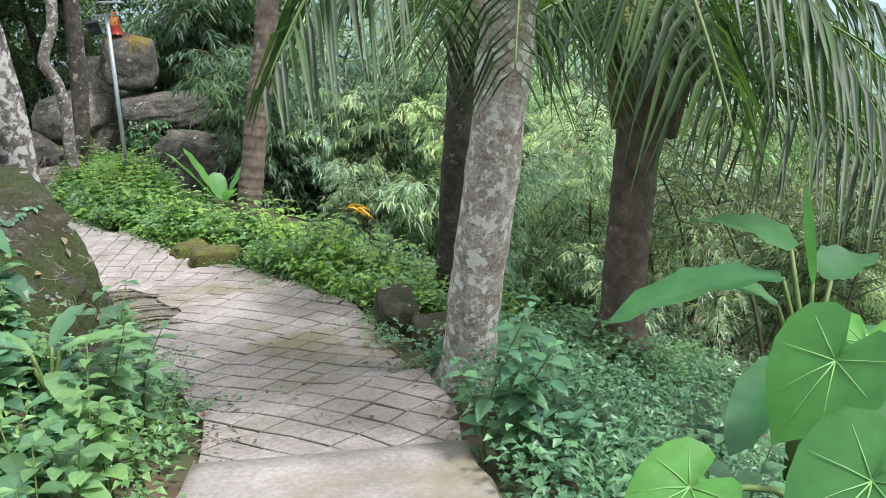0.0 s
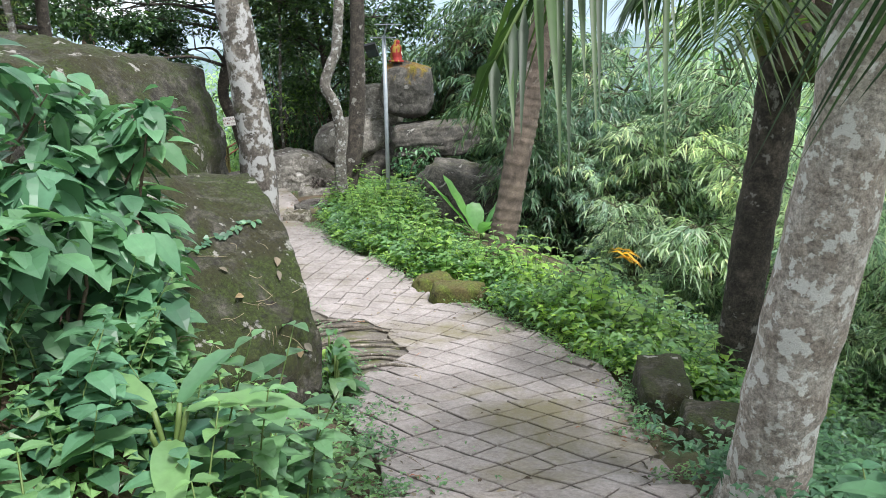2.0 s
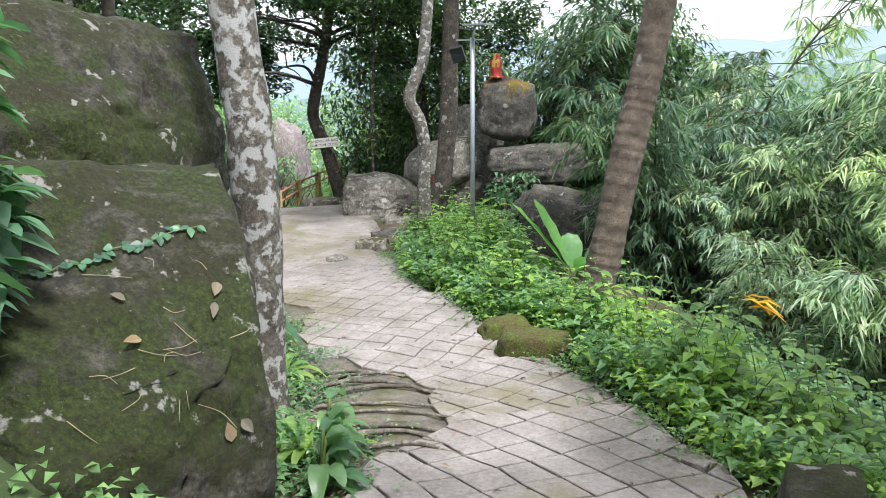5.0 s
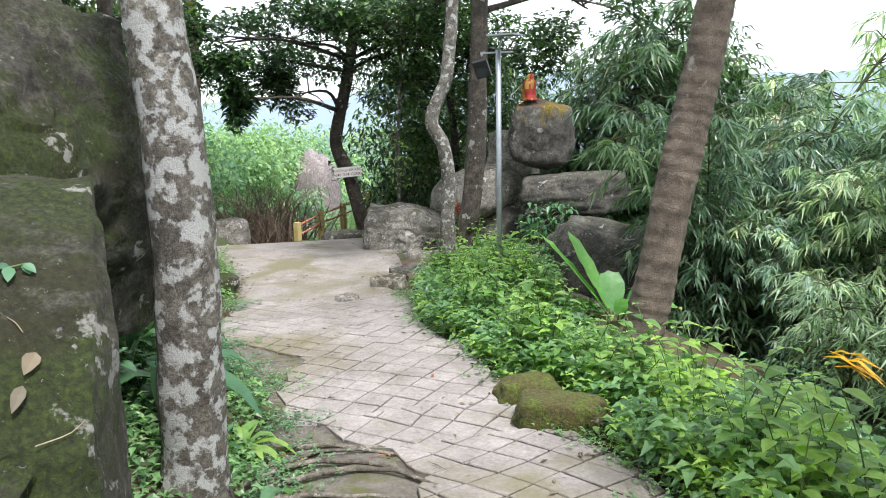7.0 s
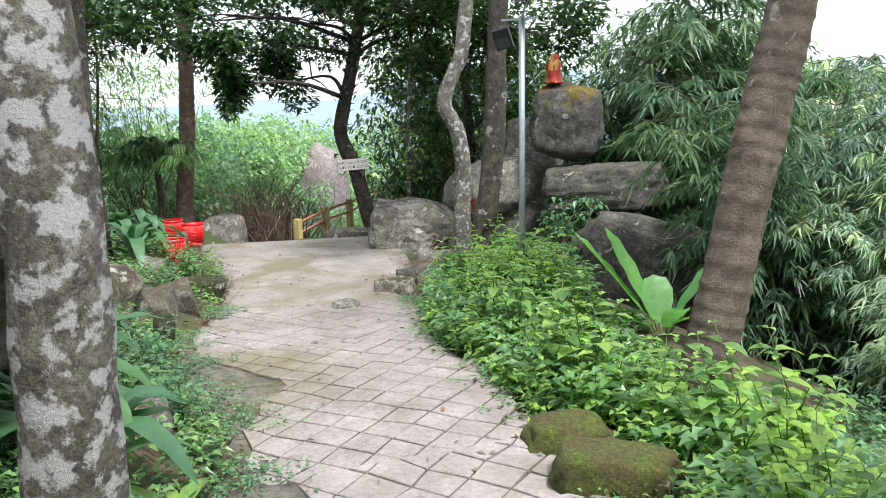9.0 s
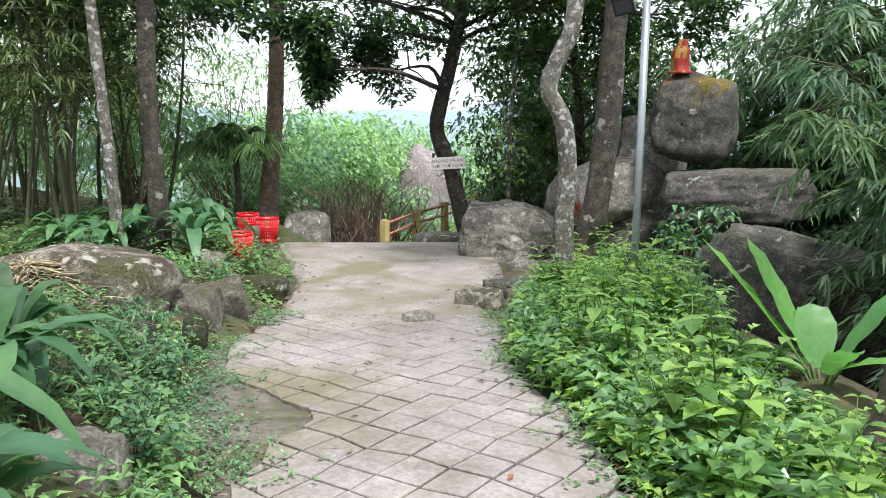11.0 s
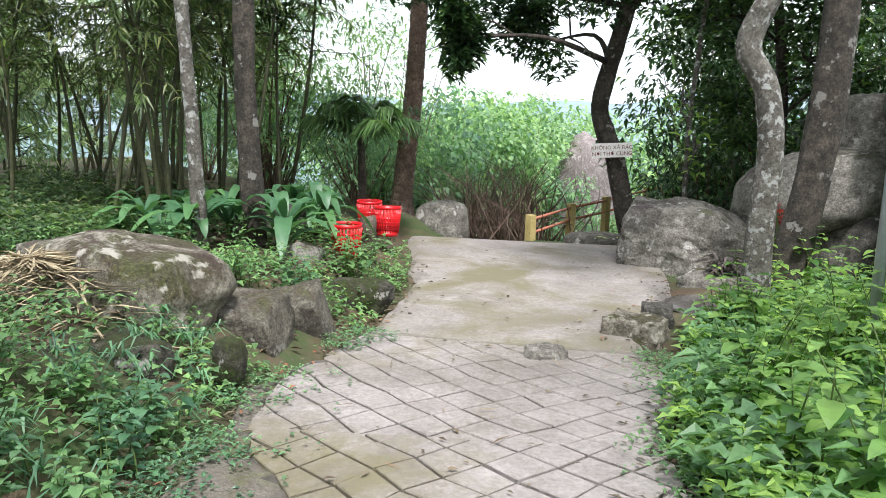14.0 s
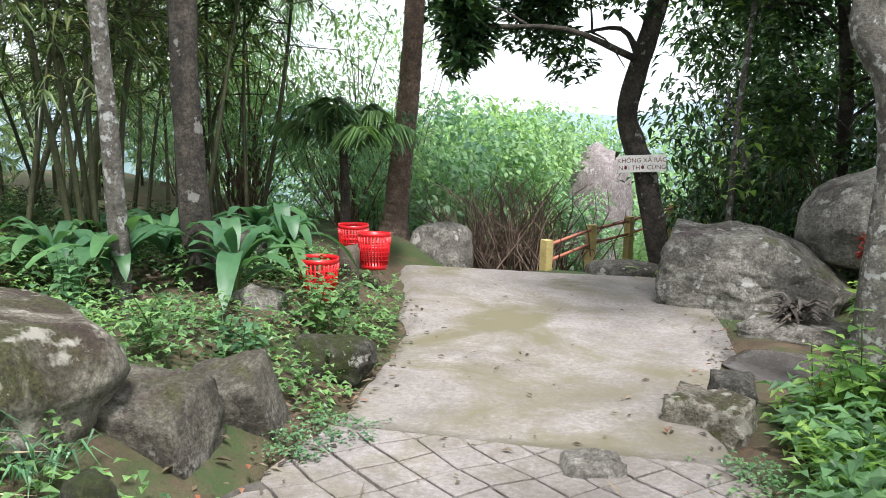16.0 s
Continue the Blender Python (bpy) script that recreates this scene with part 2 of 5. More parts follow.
M_EARTH = grained("mossy trodden earth", (0.095, 0.082, 0.067), (0.28, 0.25, 0.215), 0.95, 5, 45, (0.11, 0.115, 0.04), 2.2, (0.48, 0.6), 1.0, 0.05, dirt=(0.09, 0.075, 0.05))
M_CROWN = leafy("tree leaves", (0.018, 0.045, 0.02), (0.075, 0.145, 0.055), (0.16, 0.27, 0.06), 0.32)
# pale because distance haze and its brightness are put into the leaf colour
M_HAZY = leafy("far leaves with haze in the colour", (0.15, 0.26, 0.17), (0.34, 0.50, 0.28), None, 0.4, 0.7)
M_FROND = leafy("palm fronds", (0.018, 0.042, 0.013), (0.06, 0.11, 0.028), None, 0.35, 0.5)
M_BROAD = leafy("broad smooth leaf", (0.035, 0.11, 0.045), (0.09, 0.24, 0.08), None, 0.35, 0.35)
M_STRAP = leafy("glossy strap leaf", (0.04, 0.105, 0.05), (0.11, 0.24, 0.11), None, 0.3, 0.45)
M_BANANA = leafy("banana leaf", (0.09, 0.26, 0.07), (0.22, 0.45, 0.16), None, 0.4, 0.4)
M_TARO = leafy("taro leaf", (0.05, 0.19, 0.035), (0.09, 0.27, 0.05), None, 0.35, 0.4)
M_DRY = leafy("dead leaves", (0.07, 0.045, 0.03), (0.30, 0.23, 0.16), (0.35, 0.12, 0.06), 0.15, 0.8)
M_RED = plain("red plastic", (0.62, 0.012, 0.018), 0.35)
M_STEEL = plain("galvanised steel", (0.32, 0.35, 0.37), 0.4, 0.7)
M_BLACK = plain("black plastic", (0.012, 0.013, 0.018), 0.4)
M_LENS = plain("dark glass lens", (0.035, 0.04, 0.05), 0.15)
M_WHITE = plain("white board", (0.72, 0.71, 0.68), 0.6)
M_INK = plain("dark red lettering", (0.12, 0.025, 0.02), 0.7)
M_YELLOW = grained("yellow painted concrete", (0.42, 0.33, 0.12), (0.62, 0.50, 0.22), 0.8, 5, 50)
M_RAIL = plain("faded red rail", (0.45, 0.16, 0.10), 0.6)
M_GOLD = plain("golden cloth", (0.34, 0.20, 0.03), 0.7)
M_CLOTH = plain("red cloth", (0.30, 0.025, 0.02), 0.75)
M_FLOWER = leafy("dull red petals", (0.25, 0.03, 0.03), (0.45, 0.09, 0.08), None, 0.3)
M_WITHER = leafy("withered leaves", (0.05, 0.035, 0.03), (0.16, 0.12, 0.10), None, 0.1, 0.8)
M_ORANGE = leafy("orange dead leaf", (0.5, 0.22, 0.02), (0.65, 0.36, 0.05), None, 0.4)
M_BOTTLE = plain("green bottle", (0.10, 0.36, 0.10), 0.25)
M_CLEAR = plain("clear plastic", (0.55, 0.62, 0.62), 0.15)
M_WATER = plain("wet mud", (0.10, 0.09, 0.085), 0.12)


# ---- building helpers ----
def mesh_of(name, verts, faces, material, smooth=True):
    me = bpy.data.meshes.new(name)
    me.from_pydata([tuple(v) for v in verts], [], [tuple(f) for f in faces])
    if material:
        me.materials.append(material)
    if smooth:
        me.shade_smooth()
    me.update()
    return me


def part(name, me, parent=None, label=""):
    if not isinstance(me, bpy.types.Mesh):
        bm, me = me, bpy.data.meshes.new(name)
        bm.to_mesh(me)
        bm.free()
    ob = new(name, me)
    ob.parent = parent
    return tagged(ob, label)


def thing(name, label, category, m=None, group="", kind=""):
    ob = new(name)
    ob.matrix_world = m or Matrix.Identity(4)
    ob.empty_display_size = 0.1
    return tagged(ob, label, category, group, kind)


class Soup:
    """Vertices and faces gathered for one mesh."""

    def __init__(self):
        self.v, self.f = [], []

    def add(self, verts, faces):
        k = len(self.v)
        self.v.extend(verts)
        self.f.extend([tuple(i + k for i in f) for f in faces])
        return self

    def tube(self, pts, radii, n=8, ring=0.0):
        pts = [Vector(p) for p in pts]
        verts, faces = [], []
        side = None
        for i, p in enumerate(pts):
            d = (pts[min(i + 1, len(pts) - 1)] - pts[max(i - 1, 0)]).normalized()
            if side is None:
                side = d.orthogonal().normalized()
            side = (side - d * side.dot(d)).normalized()
            up = d.cross(side)
            r = radii[i] if isinstance(radii, (list, tuple)) else radii
            for k in range(n):
                a = 2 * math.pi * k / n
                w = r * (1 + ring * noise.noise(Vector((p.x * 4 + math.cos(a) * 1.5, p.y * 4 + math.sin(a) * 1.5, p.z * 3))))
                verts.append(p + (side * math.cos(a) + up * math.sin(a)) * w)
        for i in range(len(pts) - 1):
            for k in range(n):
                a, b = i * n + k, i * n + (k + 1) % n
                faces.append((a, b, b + n, a + n))
        faces.append(tuple(range(n - 1, -1, -1)))
        faces.append(tuple(range((len(pts) - 1) * n, len(pts) * n)))
        return self.add(verts, faces)

    def leaf(self, at, way, face, length, width, droop=0.25, fold=0.25, wide=0.42):
        """A folded lens of four triangles pairs, bending down to its tip."""
        way, face = Vector(way).normalized(), Vector(face)
        side = way.cross(face)
        if side.length < 1e-4:
            side = way.orthogonal()
        side.normalize()
        nor = side.cross(way)
        at = Vector(at)
        mid = at + way * length * wide
        tip = at + way * length - Vector((0, 0, droop * length))
        lift = nor * (fold * width)
        return self.add([at, mid + side * width / 2 + lift, tip, mid - side * width / 2 + lift, mid], [(0, 1, 4), (0, 4, 3), (4, 1, 2), (4, 2, 3)])

    def wide_leaf(self, at, way, face, length, width, droop=0.3, fold=0.2):
        """An ovate leaf of eight triangles with a folded, bending midrib."""
        way, at = Vector(way).normalized(), Vector(at)
        side = way.cross(Vector(face))
        side = side.normalized() if side.length > 1e-4 else way.orthogonal().normalized()
        nor = side.cross(way)
        vs = [at]
        for u, w in ((0.22, 0.42), (0.45, 0.5), (0.75, 0.28)):
            c = at + way * length * u - Vector((0, 0, droop * length * u * u))
            vs += [c + side * width * w + nor * fold * width * w, c, c - side * width * w + nor * fold * width * w]
        vs.append(at + way * length * 0.97 - Vector((0, 0, droop * length)))
        return self.add(vs, [(0, 1, 2), (0, 2, 3), (1, 4, 5, 2), (2, 5, 6, 3), (4, 7, 8, 5), (5, 8, 9, 6), (7, 10, 8), (8, 10, 9)])

    def box(self, x0, y0, z0, x1, y1, z1):
        v = [Vector((x, y, z)) for z in (z0, z1) for y in (y0, y1) for x in (x0, x1)]
        return self.add(v, [(0, 2, 3, 1), (4, 5, 7, 6), (0, 1, 5, 4), (2, 6, 7, 3), (0, 4, 6, 2), (1, 3, 7, 5)])

    def mesh(self, name, material, smooth=True):
        return mesh_of(name, self.v, self.f, material, smooth)


rnd = random.Random(7)


def U(a, b):
    return rnd.uniform(a, b)


def curve_pts(ctrl, n):
    """n + 1 points on a smooth line through the given ones."""
    c = [Vector(p) for p in ctrl]
    c = [c[0] * 2 - c[1]] + c + [c[-1] * 2 - c[-2]]
    out = []
    for k in range(n + 1):
        u = k / n * (len(c) - 3)
        i = min(int(u), len(c) - 4)
        u -= i
        p0, p1, p2, p3 = c[i:i + 4]
        out.append(0.5 * (2 * p1 + (p2 - p0) * u + (2 * p0 - 5 * p1 + 4 * p2 - p3) * u * u + (3 * p1 - p0 - 3 * p2 + p3) * u ** 3))
    return out


def lerps(a, b, n):
    return [a + (b - a) * i / n for i in range(n + 1)]


# ---- the lie of the land ----
# centre line of the path: x, y, height, half width
LINE = [(0.6, -6.0, 1.65, 1.0), (0.2, -3.0, 0.85, 0.95), (-0.15, 0.0, 0.03, 0.9), (-0.55, 3.3, -0.90, 0.9), (-0.75, 4.4, -1.21, 0.95), (-1.4, 5.7, -1.52, 1.1), (-2.0, 7.2, -1.74, 1.2),
        (-3.0, 8.5, -1.87, 1.25), (-4.3, 9.45, -1.95, 1.05), (-5.3, 10.2, -2.03, 1.05), (-6.5, 11.2, -2.17, 1.15), (-7.6, 12.4, -2.30, 1.25), (-8.9, 13.9, -2.34, 1.5), (-10.4, 15.3, -2.36, 1.9), (-11.2, 16.1, -2.37, 2.0)]
# how far the path reaches on the open side and on the bank side, and where its grooved slabs end, along the line
OPEN_SIDE = [(0, 1.0), (6, 0.92), (9.4, 0.8), (10.5, 0.88), (11.6, 0.98), (12.4, 1.08), (13.2, 1.16), (13.7, 0.97), (14.5, 0.9), (15.1, 0.72), (15.6, 0.67), (16.3, 0.74), (17.0, 0.83), (17.7, 0.92), (18.6, 0.87), (19.2, 0.92), (20.1, 1.12), (21.2, 1.05), (22.2, 0.85), (22.8, 1.1), (24.0, 1.46), (27, 1.9)]
BANK_SIDE = [(0, 1.0), (6, 0.85), (10.0, 0.74), (11.3, 0.74), (12.5, 0.98), (13.2, 1.2), (14.5, 1.3), (15.8, 1.35), (16.3, 1.12), (17.2, 1.1), (18.0, 1.36), (18.8, 1.28), (19.7, 1.45), (20.3, 1.32), (21.1, 1.2), (22.3, 1.27), (23.5, 1.36), (24.4, 1.55), (27, 2.0)]
SLAB_SIDE = [(0, 0.7), (12.0, 0.9), (12.7, 1.0), (13.4, 0.9), (14.1, 0.45), (15.1, 0.46), (15.8, 0.78), (16.4, 1.02), (17.1, 0.95), (17.8, 0.58), (18.4, 0.78), (18.8, 1.1), (19.8, 1.3), (21.1, 1.12), (27, 1.9)]


def along(table, s):
    for (a, p), (b, q) in zip(table[:-1], table[1:]):
        if s <= b:
            u = (s - a) / (b - a)
            return p + (q - p) * u * u * (3 - 2 * u)
    return table[-1][1]


SEGS = []
_s = 0.0
for _a, _b in zip(LINE[:-1], LINE[1:]):
    _l = math.hypot(_b[0] - _a[0], _b[1] - _a[1])
    SEGS.append((_s, _l, _a, _b))
    _s += _l
TOTAL = _s


def on_line(s):
    """The place, height, half width and direction of the path's centre line at s."""
    for s0, l, a, b in SEGS:
        if s <= s0 + l or b is LINE[-1]:
            u = (s - s0) / l
            return [p + (q - p) * u for p, q in zip(a, b)] + [(b[0] - a[0]) / l, (b[1] - a[1]) / l]


def smooth_line(s):
    q = [on_line(max(0.0, min(TOTAL, s + k))) for k in (-0.5, -0.25, 0, 0.25, 0.5)]
    m = [sum(c) / 5 for c in zip(*q)]
    h = math.hypot(m[4], m[5])
    return m[:4] + [m[4] / h, m[5] / h]


def near_line(x, y):
    best = (1e9, 0, 0, 0, 1)
    for s0, l, a, b in SEGS:
        dx, dy = (b[0] - a[0]) / l, (b[1] - a[1]) / l
        u = max(0.0, min(l, (x - a[0]) * dx + (y - a[1]) * dy))
        ex, ey = x - a[0] - dx * u, y - a[1] - dy * u
        e = math.hypot(ex, ey)
        if e < best[0]:
            k = u / l
            best = (e, s0 + u, a[2] + (b[2] - a[2]) * k, 0, 1 if dx * ey - dy * ex > 0 else -1)
    return best[:3] + (along(BANK_SIDE if best[4] > 0 else OPEN_SIDE, best[1]), best[4])


def ease(x):
    x = max(0.0, min(1.0, x))
    return x * x * (3 - 2 * x)


def ground_z(x, y):
    """Height of the land: bank on the one side of the path, slope down on the other and past the terrace."""
    e, s, z, hw, side = near_line(x, y)
    if s >= TOTAL - 0.01:
        out = max(0.0, e - 0.5)
        left = ease((-x - 11.5) / 1.5) * ease((16.5 - y) / 1.5)
        return z - 0.05 - (1 - left) * min(0.4 * out, 8) + left * 0.3 * ease(out)
    out = e - hw
    bump = 0.06 * noise.noise(Vector((x * 1.3, y * 1.3, 0)))
    if out < 0:
        return z - 0.10
    if side > 0:
        lift = 0.38 * ease(out / 0.9) + (0.75 * ease((out - 0.3) / 1.6) if s < 14 else 0) * ease((15 - s) / 3)
        return z - 0.06 + lift + bump + 0.03 * min(out, 8) - 0.35 * max(0, out - 9)
    low = ease((s - 16) / 2.5)
    drop = (0.05 * ease(out / 0.3) + max(0, out - 0.5) * 0.42) * (1 - low) + low * max(0, out - 2.2) * 0.45
    return z - 0.05 - min(drop, 9) + bump


def build_ground():
    xs = list(np.arange(-26, 14.01, 0.3))
    ys = list(np.arange(-8, 34.01, 0.3))
    far = [40, 70, 130, 300, 900, 3000]
    xs = [-26 - f for f in reversed(far)] + xs + [14 + f for f in far]
    ys = [-8 - f for f in reversed(far)] + ys + [34 + f for f in far]
    verts = []
    for y in ys:
        for x in xs:
            cx, cy = min(max(x, -26), 14), min(max(y, -8), 34)
            d = math.hypot(x - cx, y - cy)
            verts.append((x, y, ground_z(cx, cy) - min(d * 0.6, 55)))
    w = len(xs)
    faces = [(j * w + i, j * w + i + 1, (j + 1) * w + i + 1, (j + 1) * w + i) for j in range(len(ys) - 1) for i in range(w - 1)]
    tagged(part("ground", mesh_of("ground", verts, faces, M_SOIL)), "dark soil with leaf litter and moss", "ground", kind="structure")


build_ground()


# spots that undergrowth leaves free: x, y, radius
BARE_SPOTS = [(-3.0, 4.95, 0.5), (-2.75, 5.3, 0.5), (-3.3, 5.3, 0.6), (-0.42, 6.75, 0.5), (-0.02, 6.1, 0.4), (-8.2, 10.65, 0.42), (-8.5, 11.15, 0.34), (-8.95, 9.75, 0.7), (-8.7, 9.2, 0.45), (-7.6, 9.6, 0.3), (-9.3, 9.3, 0.5), (-3.5, 12.2, 0.35), (-7.75, 15.1, 0.6), (-8.15, 16.0, 0.6),
              (-10.75, 12.7, 0.3), (-10.9, 13.3, 0.45), (-10.6, 11.1, 0.4), (-10.1, 11.7, 0.35), (-5.35, 8.25, 0.25), (-7.4, 13.6, 0.4), (-3.2, 9.5, 0.36), (-2.8, 9.15, 0.42), (-9.3, 12.1, 0.3), (-8.0, 12.4, 0.3), (-7.2, 14.6, 0.35)]


def is_free(x, y):
    return all((x - a) ** 2 + (y - b) ** 2 > r * r for a, b, r in BARE_SPOTS)


# ---- path ----
STEPS = [0.0, 2.2, 4.4, 6.6, 8.3, 9.6, 10.9, 12.6, 14.2, 15.4, 16.1, 17.8, 19.0, 21.1]
RISE = [0.12, 0.12, 0.12, 0.12, 0.12, 0.12, 0.04, 0.03, 0.03, 0.05, 0.06, 0.06, 0.05]


def path_z(s):
    z = smooth_line(s)[2]
    for a, b, r in zip(STEPS[:-1], STEPS[1:], RISE):
        if a <= s < b:
            return z + r * ((s - a) / (b - a) - 0.5)
    return z


def path_point(s, d, dz=0.0):
    x, y, z, hw, dx, dy = smooth_line(s)
    px, py = x - dy * d, y + dx * d
    return Vector((px, py, path_z(s) + dz + 0.012 * noise.noise(Vector((px * 1.1, py * 1.1, 3)))))


def edge(s, side):
    """Half width on one side, with a worn wavering edge."""
    hw = along(BANK_SIDE if side > 0 else OPEN_SIDE, s)
    return hw + 0.03 * noise.noise(Vector((s * 1.3, side * 9, 0))) + 0.05 * noise.noise(Vector((s * 4.1, side * 5, 2)))


def slab_left(s):
    """How far the grooved slabs reach on the bank side; trodden earth and roots lie past that."""
    return min(edge(s, 1) - 0.04, along(SLAB_SIDE, s) + 0.10 * noise.noise(Vector((s * 2.3, 3, 7))) + 0.12 * noise.noise(Vector((s * 6.5, 4, 1))))


def build_path():
    rows = []
    s = 0.0
    while s < TOTAL + 0.5:
        rows.append(s)
        s += 0.15
    for st in STEPS[1:]:
        rows += [st - 0.004, st + 0.004]
    rows = sorted(set(r for r in rows if all(abs(r - st) > 0.05 or abs(abs(r - st) - 0.004) < 1e-6 for st in STEPS[1:])))
    n = 26
    verts, faces, kinds = [], [], []
    for s in rows:
        sunk = -0.03 if 9.6 < s < 21.0 else 0.0
        l, r = edge(min(s, TOTAL), 1), edge(min(s, TOTAL), -1)
        for k in range(n + 1):
            d = -r + (l + r) * k / n
            low = -0.16 if k in (0, n) else 0.0
            if sunk and d > slab_left(s) + 0.02:
                low += 0.02 + 0.025 * noise.noise(Vector((s * 2.5, d * 2.5, 5))) + 0.02 * noise.noise(Vector((s * 6, d * 6, 8)))
            verts.append(path_point(s, d * (1.0 if not low else 1.02), sunk + low))
    w = n + 1
    for j in range(len(rows) - 1):
        for i in range(n):
            faces.append((j * w + i + 1, j * w + i, (j + 1) * w + i, (j + 1) * w + i + 1))
            s = min((rows[j] + rows[j + 1]) / 2, TOTAL)
            d = -edge(s, -1) + (edge(s, 1) + edge(s, -1)) * (i + 0.5) / n
            kinds.append((2 if d > slab_left(s) else 1) if 9.6 < s < 21.0 else 0)
    me = mesh_of("path", verts, faces, M_CONC)
    me.materials.append(M_JOINT)
    me.materials.append(M_EARTH)
    me.polygons.foreach_set("material_index", kinds)
    return tagged(part("pavement", me), "worn pale concrete footpath with grooved diamond pattern", "footpath", kind="structure")


PATH = build_path()


def clip_poly(poly, axis, limit, keep_less):
    out = []
    for p, q in zip(poly, poly[1:] + poly[:1]):
        a, b = (p[axis] <= limit) == keep_less, (q[axis] <= limit) == keep_less
        if a:
            out.append(p)
        if a != b:
            u = (limit - p[axis]) / (q[axis] - p[axis])
            out.append((p[0] + (q[0] - p[0]) * u, p[1] + (q[1] - p[1]) * u))
    return out


def clip_curve(poly, limit, sign):
    """Keep what lies within sign * d <= limit(s)."""
    out = []
    for p, q in zip(poly, poly[1:] + poly[:1]):
        a, b = limit(p[0]) - sign * p[1], limit(q[0]) - sign * q[1]
        if a >= 0:
            out.append(p)
        if (a >= 0) != (b >= 0):
            u = a / (a - b)
            out.append((p[0] + (q[0] - p[0]) * u, p[1] + (q[1] - p[1]) * u))
    return out


def slab_poly(poly):
    """A raised slab with chamfered edges over a polygon in path coordinates."""
    cx, cy = sum(p[0] for p in poly) / len(poly), sum(p[1] for p in poly) / len(poly)
    area = abs(sum(p[0] * q[1] - q[0] * p[1] for p, q in zip(poly, poly[1:] + poly[:1]))) / 2
    size = math.sqrt(area)
    if size < 0.06:
        return None
    k0, k1 = 1 - 0.003 / size, 1 - 0.015 / size
    up = U(-0.002, 0.002)
    n = len(poly)
    vs = []
    for k, dz in ((k0, -0.035), (k0, -0.005 + up), (k1, up)):
        for p in poly:
            vs.append(path_point(cx + (p[0] - cx) * k, cy + (p[1] - cy) * k, dz))
    if (vs[1] - vs[0]).cross(vs[2] - vs[1]).z < 0:
        vs = [v for r in range(3) for v in reversed(vs[r * n:(r + 1) * n])]
    fs = [tuple(range(2 * n, 3 * n))]
    for r in (0, 1):
        for i in range(n):
            j = (i + 1) % n
            fs.append((r * n + i, r * n + j, (r + 1) * n + j, (r + 1) * n + i))
    return vs, fs


def build_slabs():
    made, rest = 0, Soup()
    turn = [44, 40, 37, 40, 40, 43, 45, 45]
    for i in range(5, len(STEPS) - 1):
        a, b = STEPS[i] + 0.01, STEPS[i + 1] - 0.01
        t = radians(turn[i - 5])
        e1 = (math.cos(t), math.sin(t))
        lean = t * (0.75 if i < 9 else 0.98)
        e2 = (-math.sin(lean), math.cos(lean))
        l1, l2 = (0.9 * q for q in ((0.30, 0.24), (0.27, 0.25), (0.29, 0.26), (0.28, 0.25), (0.27, 0.25), (0.26, 0.25), (0.26, 0.24), (0.26, 0.24))[i - 5])
        for p in range(-14, 15):
            for q in range(-14, 15):
                u0, u1, v0, v1 = p * l1 + U(0.001, 0.009), (p + 1) * l1 - U(0.001, 0.009), q * l2 + U(0.002, 0.011), (q + 1) * l2 - U(0.002, 0.011)
                quad = [((a + b) / 2 + u * e1[0] + v * e2[0] + 0.045 * noise.noise(Vector((u * 3, v * 3, i))), u * e1[1] + v * e2[1] + 0.045 * noise.noise(Vector((v * 3, u * 3, i + 9)))) for u, v in ((u0, v0), (u1, v0), (u1, v1), (u0, v1))]
                mid = sum(c[0] for c in quad) / 4
                if not (a - 0.3 < mid < b + 0.3):
                    continue
                mid = max(a, min(b, mid))
                for axis, lim, less in ((0, a, False), (0, b, True)):
                    if len(quad) > 2:
                        quad = clip_poly(quad, axis, lim, less)
                for fn, sg in ((slab_left, 1), (lambda s: edge(s, -1) - 0.05, -1)):
                    if len(quad) > 2:
                        quad = clip_curve(quad, fn, sg)
                if len(quad) < 3:
                    continue
                got = slab_poly(quad)
                if not got:
                    continue
                if made < 300 and 10.5 < mid:
                    part("paving_slab", mesh_of("paving_slab", *got, M_SLAB, False), PATH)
                    made += 1
                else:
                    rest.add(*got)
    tagged(part("paving_slabs", rest.mesh("paving_slabs", M_SLAB, False), PATH), kind="stuff")


